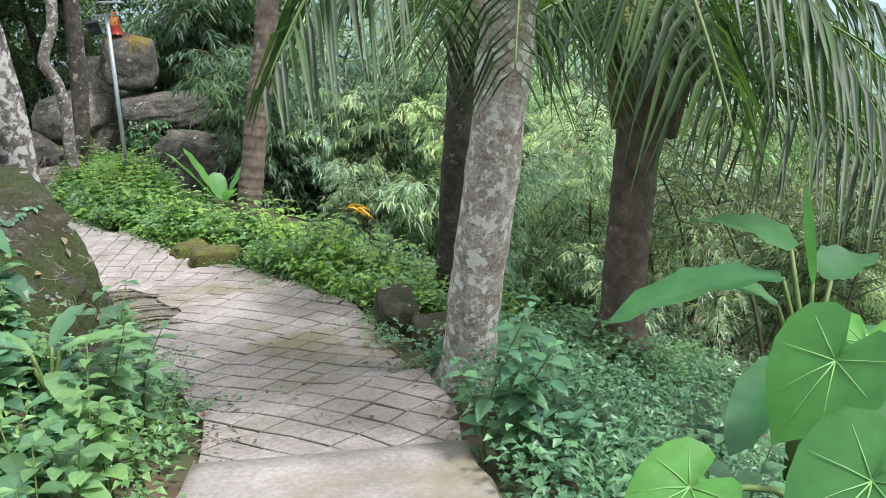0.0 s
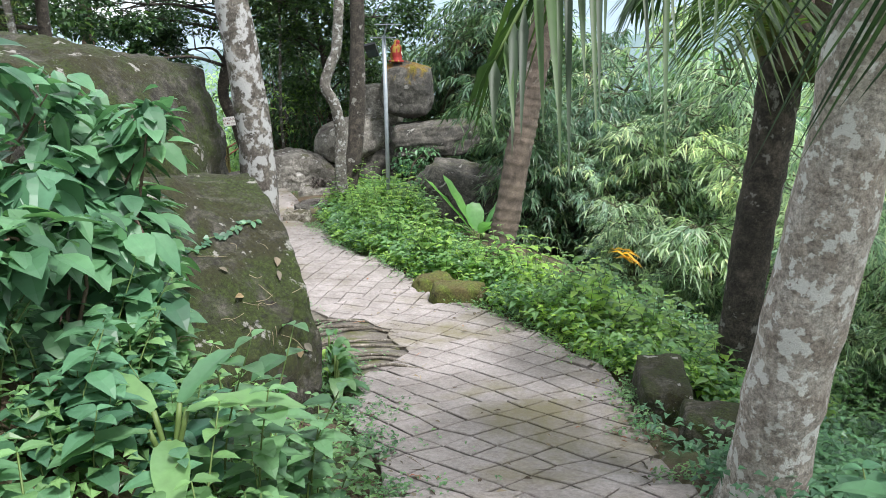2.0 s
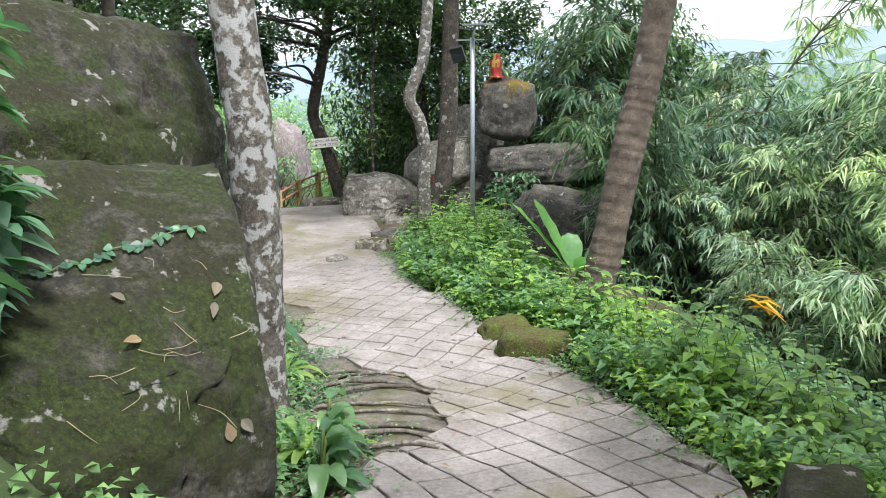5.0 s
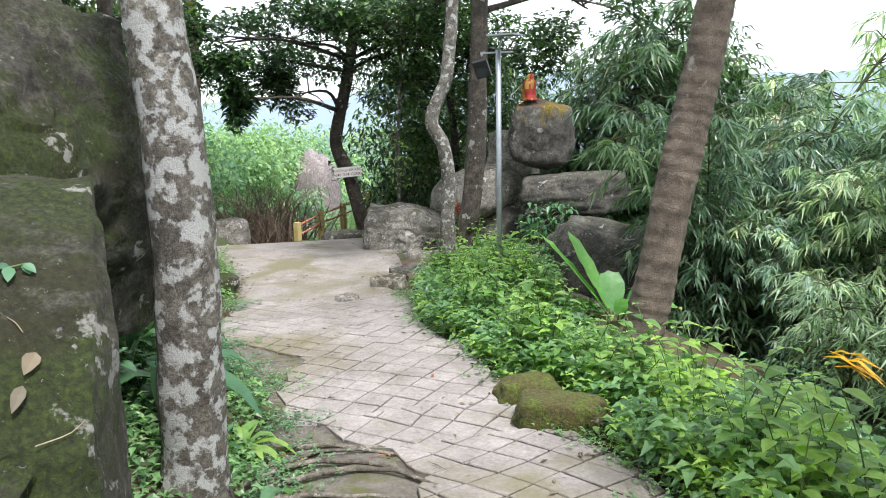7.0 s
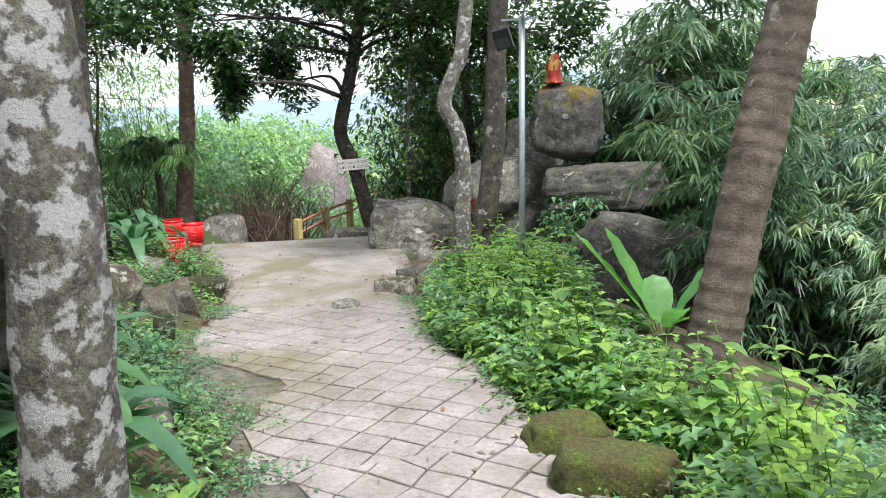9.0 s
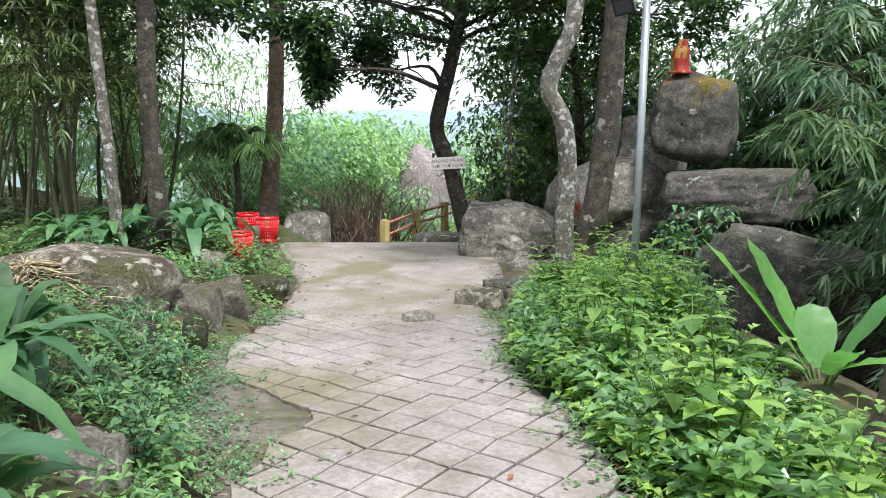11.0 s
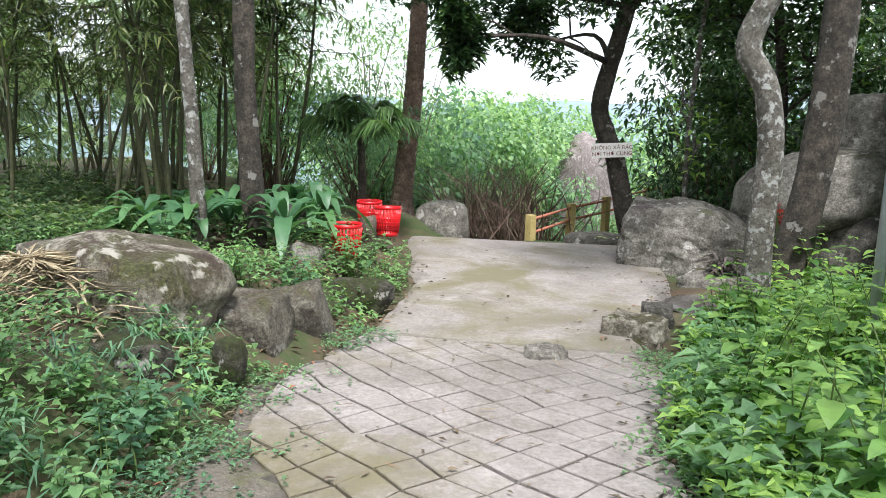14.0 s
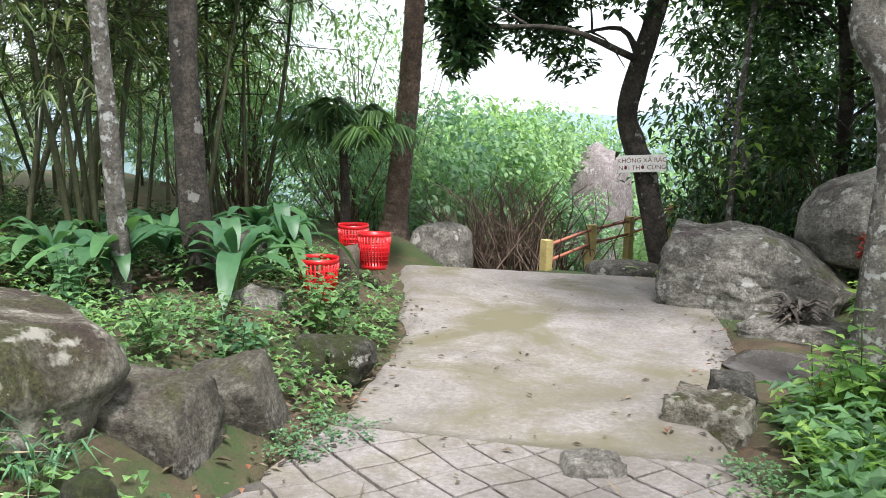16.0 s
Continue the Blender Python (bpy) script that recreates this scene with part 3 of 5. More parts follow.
# ---- rocks ----
def rock(name, label, at, half, yaw=0, seed=0, material=None, boxy=0.5, rough=0.18, tilt=(0, 0), detail=4, group="", category="boulder", faces=()):
    """A boulder: a lumpy, partly squared stone with creases; faces: planes (normal, distance from the middle) where it has split flat."""
    bm = bmesh.new()
    bmesh.ops.create_icosphere(bm, subdivisions=detail, radius=1)
    off = Vector((seed * 7.3, seed * 3.1, seed * 1.7))
    big = max(half)
    for v in bm.verts:
        d = v.co.normalized()
        cube = d / max(abs(d.x), abs(d.y), abs(d.z))
        p = d.lerp(cube * 0.86, boxy)
        f = 1 + rough * noise.noise(d * 1.4 + off) + rough * 0.55 * noise.noise(d * 3.1 + off) + rough * 0.22 * noise.noise(d * 7 + off) + rough * 0.1 * noise.noise(d * 16 + off)
        crease = abs(noise.noise(d * 1.9 + off * 1.3))
        f -= 0.05 * max(0, 1 - crease / 0.05) * boxy
        f += 0.028 * rough / 0.1 * (abs(noise.noise(d * 2.6 + off * 2)) - 0.25) + 0.02 * (abs(noise.noise(d * 6.5 + off)) - 0.2) + 0.016 * noise.noise(d * 22 + off) + 0.008 * noise.noise(d * 55 + off)
        p = p * f
        q = Vector((p.x * half[0], p.y * half[1], p.z * half[2]))
        for nor, reach in faces:
            nor = Vector(nor).normalized()
            over = q.dot(nor) - reach
            if over > 0:
                q -= nor * over * 0.9
        if faces:
            w = q * 1.0 + off
            q += d * min(1.0, min(half)) * (0.035 * noise.noise(w * 2.2 / big) + 0.022 * noise.noise(w * 6 / big) + 0.013 * noise.noise(w * 17 / big))
        v.co = q
    for f in bm.faces:
        f.smooth = True
    me = bpy.data.meshes.new(name)
    bm.to_mesh(me)
    bm.free()
    me.materials.append(material or M_ROCK)
    ob = part(name, me)
    ob.matrix_world = pose(*at, tilt[0], tilt[1], yaw)
    return tagged(ob, label, category, group)


BIG = rock("boulder", "large sloping boulder with brown-green moss and pale lichen", (-3.78, 5.45, -0.95), (1.38, 1.02, 1.12), 0, 1, M_ROCK, 0.8, 0.07, (0, 0), 6, faces=(((0.587, -0.181, 0.79), 0.86), ((0.6, 0.8, 0.0), 0.86), ((1.0, 0.0, 0.05), 1.3), ((-0.1, 0.1, 1.0), 1.0)))
rock("boulder", "huge rounded mossy boulder behind leafy bank", (-5.5, 6.45, -0.1), (1.45, 1.35, 1.12), 8, 2, M_ROCK, 0.6, 0.09, (-3, 2), 6, faces=(((0.7, -0.2, 0.68), 1.25), ((0.5, 0.85, 0.2), 1.2)))
rock("boulder", "low rounded boulder with moss and dry litter", (-8.72, 9.88, -1.82), (0.76, 0.5, 0.42), 24, 3, M_ROCKL, 0.45, 0.14, (0, 0), 4)
rock("stone_block", "slanted brown stone block with mossy side beside the path", (-8.36, 10.64, -2.2), (0.28, 0.26, 0.37), 47, 4, M_ROCKB, 0.97, 0.03, (10, 4), 5, "edge stones", "stone", faces=(((0.15, -0.35, 0.9), 0.33), ((0.95, -0.1, 0.3), 0.24)))
rock("stone_block", "slanted dark stone block beside the path", (-8.56, 11.12, -2.2), (0.23, 0.2, 0.33), 52, 5, M_ROCKB, 0.97, 0.03, (14, -14), 5, "edge stones", "stone", faces=(((-0.1, -0.5, 0.85), 0.27),))
rock("stone", "small stone in leafy bank", (-9.25, 12.05, -2.22), (0.28, 0.22, 0.16), 40, 6, M_ROCK, 0.5, 0.2, (0, 0), 4, "edge stones")
rock("boulder", "cracked grey granite boulder on the terrace", (-9.1, 16.6, -2.14), (0.95, 0.6, 0.56), 30, 7, M_ROCKG, 0.58, 0.12, (0, 6), 6, faces=(((0.5, -0.1, 0.8), 0.56),))
rock("boulder", "smooth pale granite boulder above darker stone", (-8.2, 17.7, -1.45), (0.95, 0.8, 0.52), 20, 8, M_ROCKG, 0.3, 0.1, (0, -12), 4)
# dark stone set below to stand for the pale boulder's dark underside
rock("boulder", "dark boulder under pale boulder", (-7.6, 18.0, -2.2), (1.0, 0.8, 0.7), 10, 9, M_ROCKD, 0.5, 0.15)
rock("boulder", "balanced dark boulder with yellow moss carrying a shrine figure", (-6.82, 17.55, -0.33), (0.62, 0.56, 0.64), 20, 10, M_ROCKY, 0.4, 0.1, (0, 4), 5)
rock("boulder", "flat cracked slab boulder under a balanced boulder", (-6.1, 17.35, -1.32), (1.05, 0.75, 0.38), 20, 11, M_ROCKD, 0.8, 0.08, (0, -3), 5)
rock("boulder", "stacked square stone behind a trunk", (-7.75, 18.3, -0.75), (0.5, 0.5, 0.55), 5, 12, M_ROCKG, 0.7, 0.12)
rock("boulder", "broad sloping dark rock above the gully", (-4.75, 16.0, -2.45), (1.3, 0.85, 0.9), 15, 13, M_ROCKD, 0.5, 0.12, (0, 14), 5)
rock("boulder", "dark rock under bamboo", (-5.6, 15.6, -2.5), (0.8, 0.6, 0.6), 10, 31, M_ROCKD, 0.5, 0.12, (0, 0), 4)
rock("boulder", "rounded stone at the terrace edge", (-12.7, 15.5, -2.3), (0.42, 0.35, 0.42), 30, 14, M_ROCKG, 0.3, 0.1)
rock("boulder", "huge far granite boulder among bushes", (-18.2, 24.4, -4.6), (0.92, 0.85, 3.65), 0, 15, M_ROCKP, 0.35, 0.08)
rock("stone", "dark low stone under railing", (-11.0, 17.0, -2.55), (0.5, 0.35, 0.3), 30, 16, M_ROCKD, 0.4, 0.15)
rock("stone", "pointed dark stone in leafy bank", (-7.55, 10.15, -2.02), (0.1, 0.09, 0.16), 20, 29, M_ROCK, 0.5, 0.15, (0, 0), 3, "bank stones")
rock("stone", "pale angular stone beside the path", (-7.32, 13.45, -2.3), (0.26, 0.2, 0.15), 20, 17, M_ROCKL, 0.9, 0.15, (0, 0), 4, "edge stones")
rock("stone", "dark angular stone beside the path", (-7.5, 13.95, -2.3), (0.15, 0.12, 0.15), 50, 18, M_ROCKD, 0.95, 0.15, (0, 0), 4, "edge stones")
rock("stone", "flat stone set into the path", (-7.15, 12.3, -2.31), (0.17, 0.13, 0.15), 60, 19, M_ROCKG, 0.5, 0.2, (0, 0), 4, "edge stones")
rock("stone", "flat rock slab by muddy puddle", (-8.15, 16.0, -2.36), (0.55, 0.35, 0.12), 20, 20, M_ROCKG, 0.6, 0.15, (0, 0), 4)
rock("stone", "moss covered edge stone", (-3.2, 9.5, -1.9), (0.27, 0.2, 0.17), 30, 21, M_MOSS, 0.4, 0.15, (0, 0), 4, "mossy kerb stones")
rock("stone", "moss covered edge stone", (-2.78, 9.12, -1.87), (0.34, 0.22, 0.2), 20, 22, M_MOSS, 0.4, 0.15, (0, 0), 4, "mossy kerb stones")
rock("stone_block", "mossy dark kerb stone beside a palm", (-0.42, 6.75, -1.55), (0.2, 0.42, 0.2), 12, 23, M_ROCK, 0.8, 0.12, (0, 0), 4, "kerb stones", "stone")
rock("stone_block", "mossy dark kerb stone beside a palm", (-0.02, 6.1, -1.47), (0.28, 0.22, 0.18), 5, 24, M_ROCK, 0.85, 0.1, (0, 0), 4, "kerb stones", "stone")
rock("stone", "orange lichened stone in leafy bank", (-5.35, 8.25, -1.85), (0.2, 0.16, 0.22), 20, 25, M_ROCKG, 0.6, 0.15, (0, 0), 4)
rock("stone", "half buried mossy bank stone", (-7.75, 9.6, -1.98), (0.3, 0.22, 0.15), 20, 26, M_ROCK, 0.6, 0.15, (0, 0), 4, "bank stones")
rock("stone", "half buried mossy bank stone", (-10.0, 11.85, -2.05), (0.22, 0.2, 0.22), 20, 27, M_ROCKG, 0.4, 0.15, (0, 0), 4, "bank stones")
rock("stone", "half buried mossy bank stone", (-11.5, 12.2, -1.9), (0.5, 0.35, 0.28), 50, 28, M_ROCKD, 0.4, 0.15, (0, 0), 4, "bank stones")


# ---- plants ----
def ringed_trunk(ctrl, r0, r1, rings, flare=1.5):
    """Palm trunk: tapered, with ring scars standing proud."""
    n = max(48, rings * 5)
    pts = curve_pts(ctrl, n)
    rad = []
    for i in range(n + 1):
        u = i / n
        r = r0 + (r1 - r0) * u
        r *= 1 + (flare - 1) * max(0, 1 - u * 7) ** 2
        r *= 1 + 0.075 * (1 - ((u * rings + 0.25 * noise.noise(Vector((u * rings * 0.7, r0 * 50, 0)))) % 1)) ** 2 + 0.02 * noise.noise(Vector((u * 40, r0 * 9, 0)))
        rad.append(r)
    return Soup().tube(pts, rad, 14, 0.05), pts


def frond(soup, at, way, length, leaflet, droop, n=44, tilt=0.0, wide=0.035):
    """A feathered palm leaf: returns the points of its rib."""
    way = Vector(way).normalized()
    at = Vector(at)
    side = way.cross(Vector((0, 0, 1)))
    side = side.normalized() if side.length > 1e-3 else Vector((1, 0, 0))
    rib = []
    for i in range(n + 1):
        u = i / n
        rib.append(at + way * length * u * (1 - 0.12 * u) - Vector((0, 0, droop * length * u * u)))
    for i in range(3, n + 1):
        u = i / n
        d = (rib[i] - rib[i - 1]).normalized()
        l = leaflet * (math.sin(math.pi * (0.12 + 0.83 * u)) ** 0.7) * U(0.85, 1.1)
        for sg in (-1, 1):
            w = (side * sg + d * U(0.45, 0.8) + Vector((0, 0, U(-0.5, 0.0) + tilt))).normalized()
            soup.leaf(rib[i], w, Vector((0, 0, 1)), l, wide * U(0.8, 1.2), U(0.25, 0.7), 0.3, 0.35)
    return rib


def palm(name, label, ctrl, r0, r1, rings, bark, fronds=(), sheath=0.0, category="palm tree", rib_mat=None, flare=1.5, blades=None):
    ob = thing(name, label, category, Matrix.Translation(ctrl[0]))
    base = Vector(ctrl[0])
    soup, pts = ringed_trunk([Vector(c) - base for c in ctrl], r0, r1, rings, flare)
    part("trunk", soup.mesh("trunk", bark), ob)
    for az, el, length, leaflet, droop, low in fronds:
        top = pts[-1] - Vector((0, 0, low))
        way = (math.cos(radians(az)) * math.cos(radians(el)), math.sin(radians(az)) * math.cos(radians(el)), math.sin(radians(el)))
        s = Soup()
        rib = frond(s, top, way, length, leaflet, droop)
        leaf = part("frond", s.mesh("frond", blades or M_FROND), ob)
        part("rib", Soup().tube(rib, lerps(0.03 if length > 1.5 else 0.012, 0.005, len(rib) - 1), 6).mesh("rib", rib_mat or M_STEM), leaf)
    if sheath:
        for k in range(9):
            a = k * 2.4
            p = pts[-1] - Vector((0, 0, sheath * (1 - 0.05 * k)))
            s = Soup().tube([p + Vector((math.cos(a), math.sin(a), 0)) * r1 * 0.9, p + Vector((math.cos(a) * r1 * 1.5, math.sin(a) * r1 * 1.5, sheath * 0.5)), p + Vector((math.cos(a) * r1 * 1.9, math.sin(a) * r1 * 1.9, sheath * 1.2))], [r1 * 0.7, r1 * 0.6, r1 * 0.25], 9, 0.3)
            part("leaf_base", s.mesh("leaf_base", M_SHEATH if k % 3 == 1 else M_BARKP), ob)
    return ob


FR = [(a, e, 2.6, 0.75, 0.45, 0.0) for a, e in ((250, 20), (205, 30), (300, 35), (160, 40), (20, 30), (340, 15), (100, 45), (60, 55))]
palm("palm_tree", "young palm with pale lichen-spotted ringed trunk", [(0.17, 5.1, -1.45), (0.22, 5.0, -0.6), (0.33, 4.92, 0.4), (0.42, 4.88, 1.6), (0.5, 4.85, 2.3)], 0.185, 0.15, 9, M_BARKW, [(a, e, l, 0.85, d, 0.1) for a, e, l, d in ((262, -5, 1.5, 0.7), (215, 5, 1.9, 0.75), (300, 0, 1.8, 0.8), (160, 25, 2.4, 0.5), (20, 10, 2.4, 0.55), (335, -5, 2.2, 0.6), (80, 40, 2.6, 0.4))], 0.5)
palm("palm_tree", "palm with dark fibrous trunk and green leaf bases", [(0.05, 7.8, -2.3), (0.1, 7.8, -1.0), (0.18, 7.8, 0.2), (0.25, 7.8, 1.6)], 0.15, 0.15, 14, M_BARKD, [(a, e, l, 0.8, d, 0.9) for a, e, l, d in ((170, 62, 2.9, 0.6), (250, 50, 2.6, 0.6), (330, 40, 2.6, 0.5), (30, 45, 2.6, 0.5), (100, 50, 2.6, 0.5))], 1.0)
palm("palm_tree", "palm with brown ringed trunk and split green leaf bases", [(1.7, 6.9, -1.9), (1.7, 6.9, -1.0), (1.72, 6.9, -0.2), (1.76, 6.9, 1.2)], 0.2, 0.19, 12, M_BARKP, [(a, e, l, 0.9, d, 0.5) for a, e, l, d in ((250, 48, 2.8, 0.55), (285, 42, 2.8, 0.5), (320, 40, 2.8, 0.55), (210, 50, 2.6, 0.6), (0, 30, 2.8, 0.6), (60, 50, 2.8, 0.5), (130, 50, 2.8, 0.5), (335, 15, 2.8, 0.6), (305, 10, 3.0, 0.45), (345, 45, 3.0, 0.5))], 1.1)
palm("coconut_palm", "leaning coconut palm with brown ringed trunk", [(-2.9, 10.85, -2.2), (-2.78, 10.95, -1.6), (-2.62, 11.15, -0.4), (-2.46, 11.35, 0.7), (-2.3, 11.55, 2.2), (-2.15, 11.7, 4.2)], 0.18, 0.135, 46, M_BARKP, [(a, 30, 3.2, 0.7, 0.5, 0.0) for a in range(0, 360, 45)])
palm("coconut_palm", "slender palm with red-brown ringed trunk", [(-13.75, 15.45, -2.3), (-13.7, 15.5, -1.4), (-13.64, 15.58, -0.4), (-13.6, 15.64, 1.0), (-13.55, 15.7, 3.6)], 0.17, 0.115, 34, M_BARKR, [(a, 25, 2.8, 0.7, 0.5, 0.0) for a in range(10, 360, 45)])
palm("small_palm", "small feathery palm beside red baskets", [(-12.35, 13.9, -2.3), (-12.35, 13.9, -1.5), (-12.37, 13.88, -0.95)], 0.06, 0.045, 5, M_BARKD, [(a, e, 1.2, 0.4, 0.42, 0.05) for a, e in ((200, 68), (260, 62), (320, 66), (20, 60), (80, 70), (140, 62), (290, 80), (230, 45), (350, 42), (50, 45))], 0.0, "palm", blades=M_PALM)


def leaf_cloud(soup, centre, half, count, length, width, droop=0.3, drop=0.0, fine=False):
    for _ in range(count):
        while True:
            p = Vector((U(-1, 1), U(-1, 1), U(-1, 1)))
            if 0.15 < p.length < 1:
                break
        q = Vector((centre[0] + p.x * half[0], centre[1] + p.y * half[1], centre[2] + p.z * half[2]))
        way = Vector((p.x + U(-0.7, 0.7), p.y + U(-0.7, 0.7), U(-0.5, 0.5) - drop))
        l = length * U(0.7, 1.3)
        (soup.wide_leaf if fine else soup.leaf)(q, way, Vector((U(-0.4, 0.4), U(-0.4, 0.4), 1)), l, width * l / length, droop)


def tree(name, label, ctrl, r0, r1, bark, clumps, leaf=(0.14, 0.08), per=1150, material=None, limbs=True, category="tree"):
    """Trunk through the given places, limbs to each clump of leaves."""
    base = Vector(ctrl[0])
    ob = thing(name, label, category, Matrix.Translation(base))
    pts = curve_pts([Vector(c) - base for c in ctrl], 40)
    rad = [r * (1 + 0.5 * max(0, 1 - i / 5) ** 2) for i, r in enumerate(lerps(r0, r1, 40))]
    part("trunk", Soup().tube(pts, rad, 12, 0.14).mesh("trunk", bark), ob)
    crown = Soup()
    for c, half in clumps:
        c = Vector(c) - base
        below = [p for p in pts if p.z < c.z - 0.2] or pts[:1]
        start = below[-1] if limbs else c
        if limbs:
            mid = start.lerp(c, 0.5) + Vector((U(-0.3, 0.3), U(-0.3, 0.3), U(-0.1, 0.3)))
            line = curve_pts([start, mid, c], 8)
            part("limb", Soup().tube(line, lerps(r1 * 0.45, 0.012, 8), 7, 0.1).mesh("limb", bark), ob)
            for k in range(5):
                e = c + Vector((U(-1, 1) * half[0], U(-1, 1) * half[1], U(-0.6, 0.8) * half[2]))
                s = line[5].lerp(line[8], U(0, 1))
                crown_twig = Soup().tube(curve_pts([s, s.lerp(e, 0.5) + Vector((0, 0, 0.1)), e], 5), lerps(0.018, 0.006, 5), 5)
                part("twig", crown_twig.mesh("twig", bark), ob)
        for k in range(7):
            sub = c + Vector((U(-0.75, 0.75) * half[0], U(-0.75, 0.75) * half[1], U(-0.75, 0.75) * half[2]))
            leaf_cloud(crown, sub, [h * 0.42 for h in half], per // 7, leaf[0], leaf[1], 0.15, 0.0)
    part("crown", crown.mesh("crown", material or M_CROWN, False), ob)
    return ob


tree("tree", "grey tree trunk patched with white lichen and moss", [(-3.9, 7.0, -2.0), (-3.86, 7.0, -1.1), (-3.82, 6.98, -0.1), (-3.85, 6.93, 0.7), (-3.95, 6.85, 2.0), (-3.9, 6.8, 4.2)], 0.17, 0.12, M_BARKL, [((-3.6, 6.2, 5.0), (0.9, 0.9, 0.6)), ((-4.3, 6.9, 4.7), (0.6, 0.6, 0.5))])
tree("tree", "thin crooked tree trunk with grey lichened bark", [(-6.95, 14.5, -2.4), (-6.9, 14.42, -1.47), (-6.88, 14.42, -0.86), (-6.93, 14.38, -0.37), (-7.08, 14.3, -0.02), (-6.97, 14.36, 0.37), (-6.87, 14.42, 0.7), (-6.8, 14.5, 2.0), (-6.9, 14.5, 3.6)], 0.115, 0.085, M_BARKG, [((-7.4, 14.2, 3.4), (1.0, 1.0, 0.6)), ((-6.2, 15.2, 3.8), (1.0, 1.0, 0.7))])
tree("tree", "dark brown tree trunk wrapped with creeper", [(-7.35, 15.5, -2.5), (-7.28, 15.55, -2.0), (-7.14, 15.64, -0.97), (-7.08, 15.67, 0.24), (-7.06, 15.68, 0.9), (-7.0, 15.7, 3.2)], 0.185, 0.13, M_BARKD, [((-7.2, 16.6, 2.8), (1.4, 1.2, 0.8)), ((-8.6, 16.8, 1.9), (1.2, 1.1, 0.8)), ((-6.4, 18.6, 1.9), (1.2, 1.1, 0.9)), ((-8.0, 18.6, 1.2), (1.1, 1.0, 0.8))])
tree("tree", "dark curved tree trunk bearing a white sign", [(-10.98, 17.9, -2.9), (-11.1, 17.82, -2.4), (-11.3, 17.67, -1.3), (-11.42, 17.55, -0.9), (-11.5, 17.48, -0.4), (-11.3, 17.67, 0.8), (-11.1, 17.9, 2.4)], 0.16, 0.11, M_BARKD, [((-11.9, 16.9, 1.5), (1.1, 1.0, 0.9)), ((-10.6, 18.6, 1.3), (1.1, 1.0, 0.9)), ((-12.5, 17.4, 0.5), (0.7, 0.8, 0.7)), ((-10.2, 17.6, 2.2), (1.2, 1.0, 0.8)), ((-11.8, 15.1, 0.35), (0.35, 0.4, 0.55)), ((-12.0, 14.9, 1.4), (0.8, 0.8, 0.6)), ((-9.2, 18.2, 1.5), (1.2, 1.0, 0.9)), ((-12.9, 18.8, 1.8), (1.1, 1.1, 0.8)), ((-13.2, 16.6, 1.3), (0.9, 0.9, 0.7)), ((-11.0, 16.3, 2.0), (1.0, 0.9, 0.7))], (0.14, 0.08), 1150)
tree("tree", "slim grey tree trunk before bamboo", [(-10.5, 11.05, -2.1), (-10.5, 11.03, -1.3), (-10.56, 10.98, 0.0), (-10.75, 10.9, 2.6)], 0.075, 0.055, M_BARKG, [((-12.4, 11.9, 1.9), (1.2, 1.2, 0.8)), ((-13.2, 10.6, 1.6), (1.2, 1.2, 0.8)), ((-11.2, 10.9, 2.0), (1.1, 1.1, 0.7))])
tree("tree", "dark tree trunk before bamboo", [(-10.68, 11.68, -2.2), (-10.65, 11.64, -1.5), (-10.7, 11.6, -0.2), (-10.6, 11.6, 2.6)], 0.125, 0.095, M_BARKD, [((-12.0, 12.9, 1.6), (1.1, 1.1, 0.7)), ((-13.1, 13.6, 1.3), (1.1, 1.1, 0.8)), ((-12.2, 11.2, 1.3), (1.0, 1.0, 0.7)), ((-13.6, 14.8, 2.2), (1.1, 1.1, 0.8))])


tree("tree", "dark-leaved tree behind the terrace boulders", [(-9.5, 19.3, -4.2), (-9.6, 19.2, -2.0), (-9.5, 18.9, 0.0), (-9.7, 18.5, 2.2)], 0.11, 0.06, M_BARKD, [((-9.8, 18.6, -0.5), (0.8, 0.7, 0.6)), ((-9.0, 18.5, 0.2), (0.9, 0.8, 0.6)), ((-10.2, 18.2, 0.7), (0.9, 0.8, 0.6)), ((-9.6, 17.8, 1.3), (1.1, 0.9, 0.6)), ((-10.6, 17.5, 1.8), (1.0, 0.9, 0.6)), ((-8.6, 18.6, 0.9), (0.9, 0.8, 0.6)), ((-8.4, 19.0, -0.3), (0.9, 0.8, 0.7)), ((-9.2, 17.8, 2.3), (1.1, 1.0, 0.6))], (0.13, 0.075), 850)


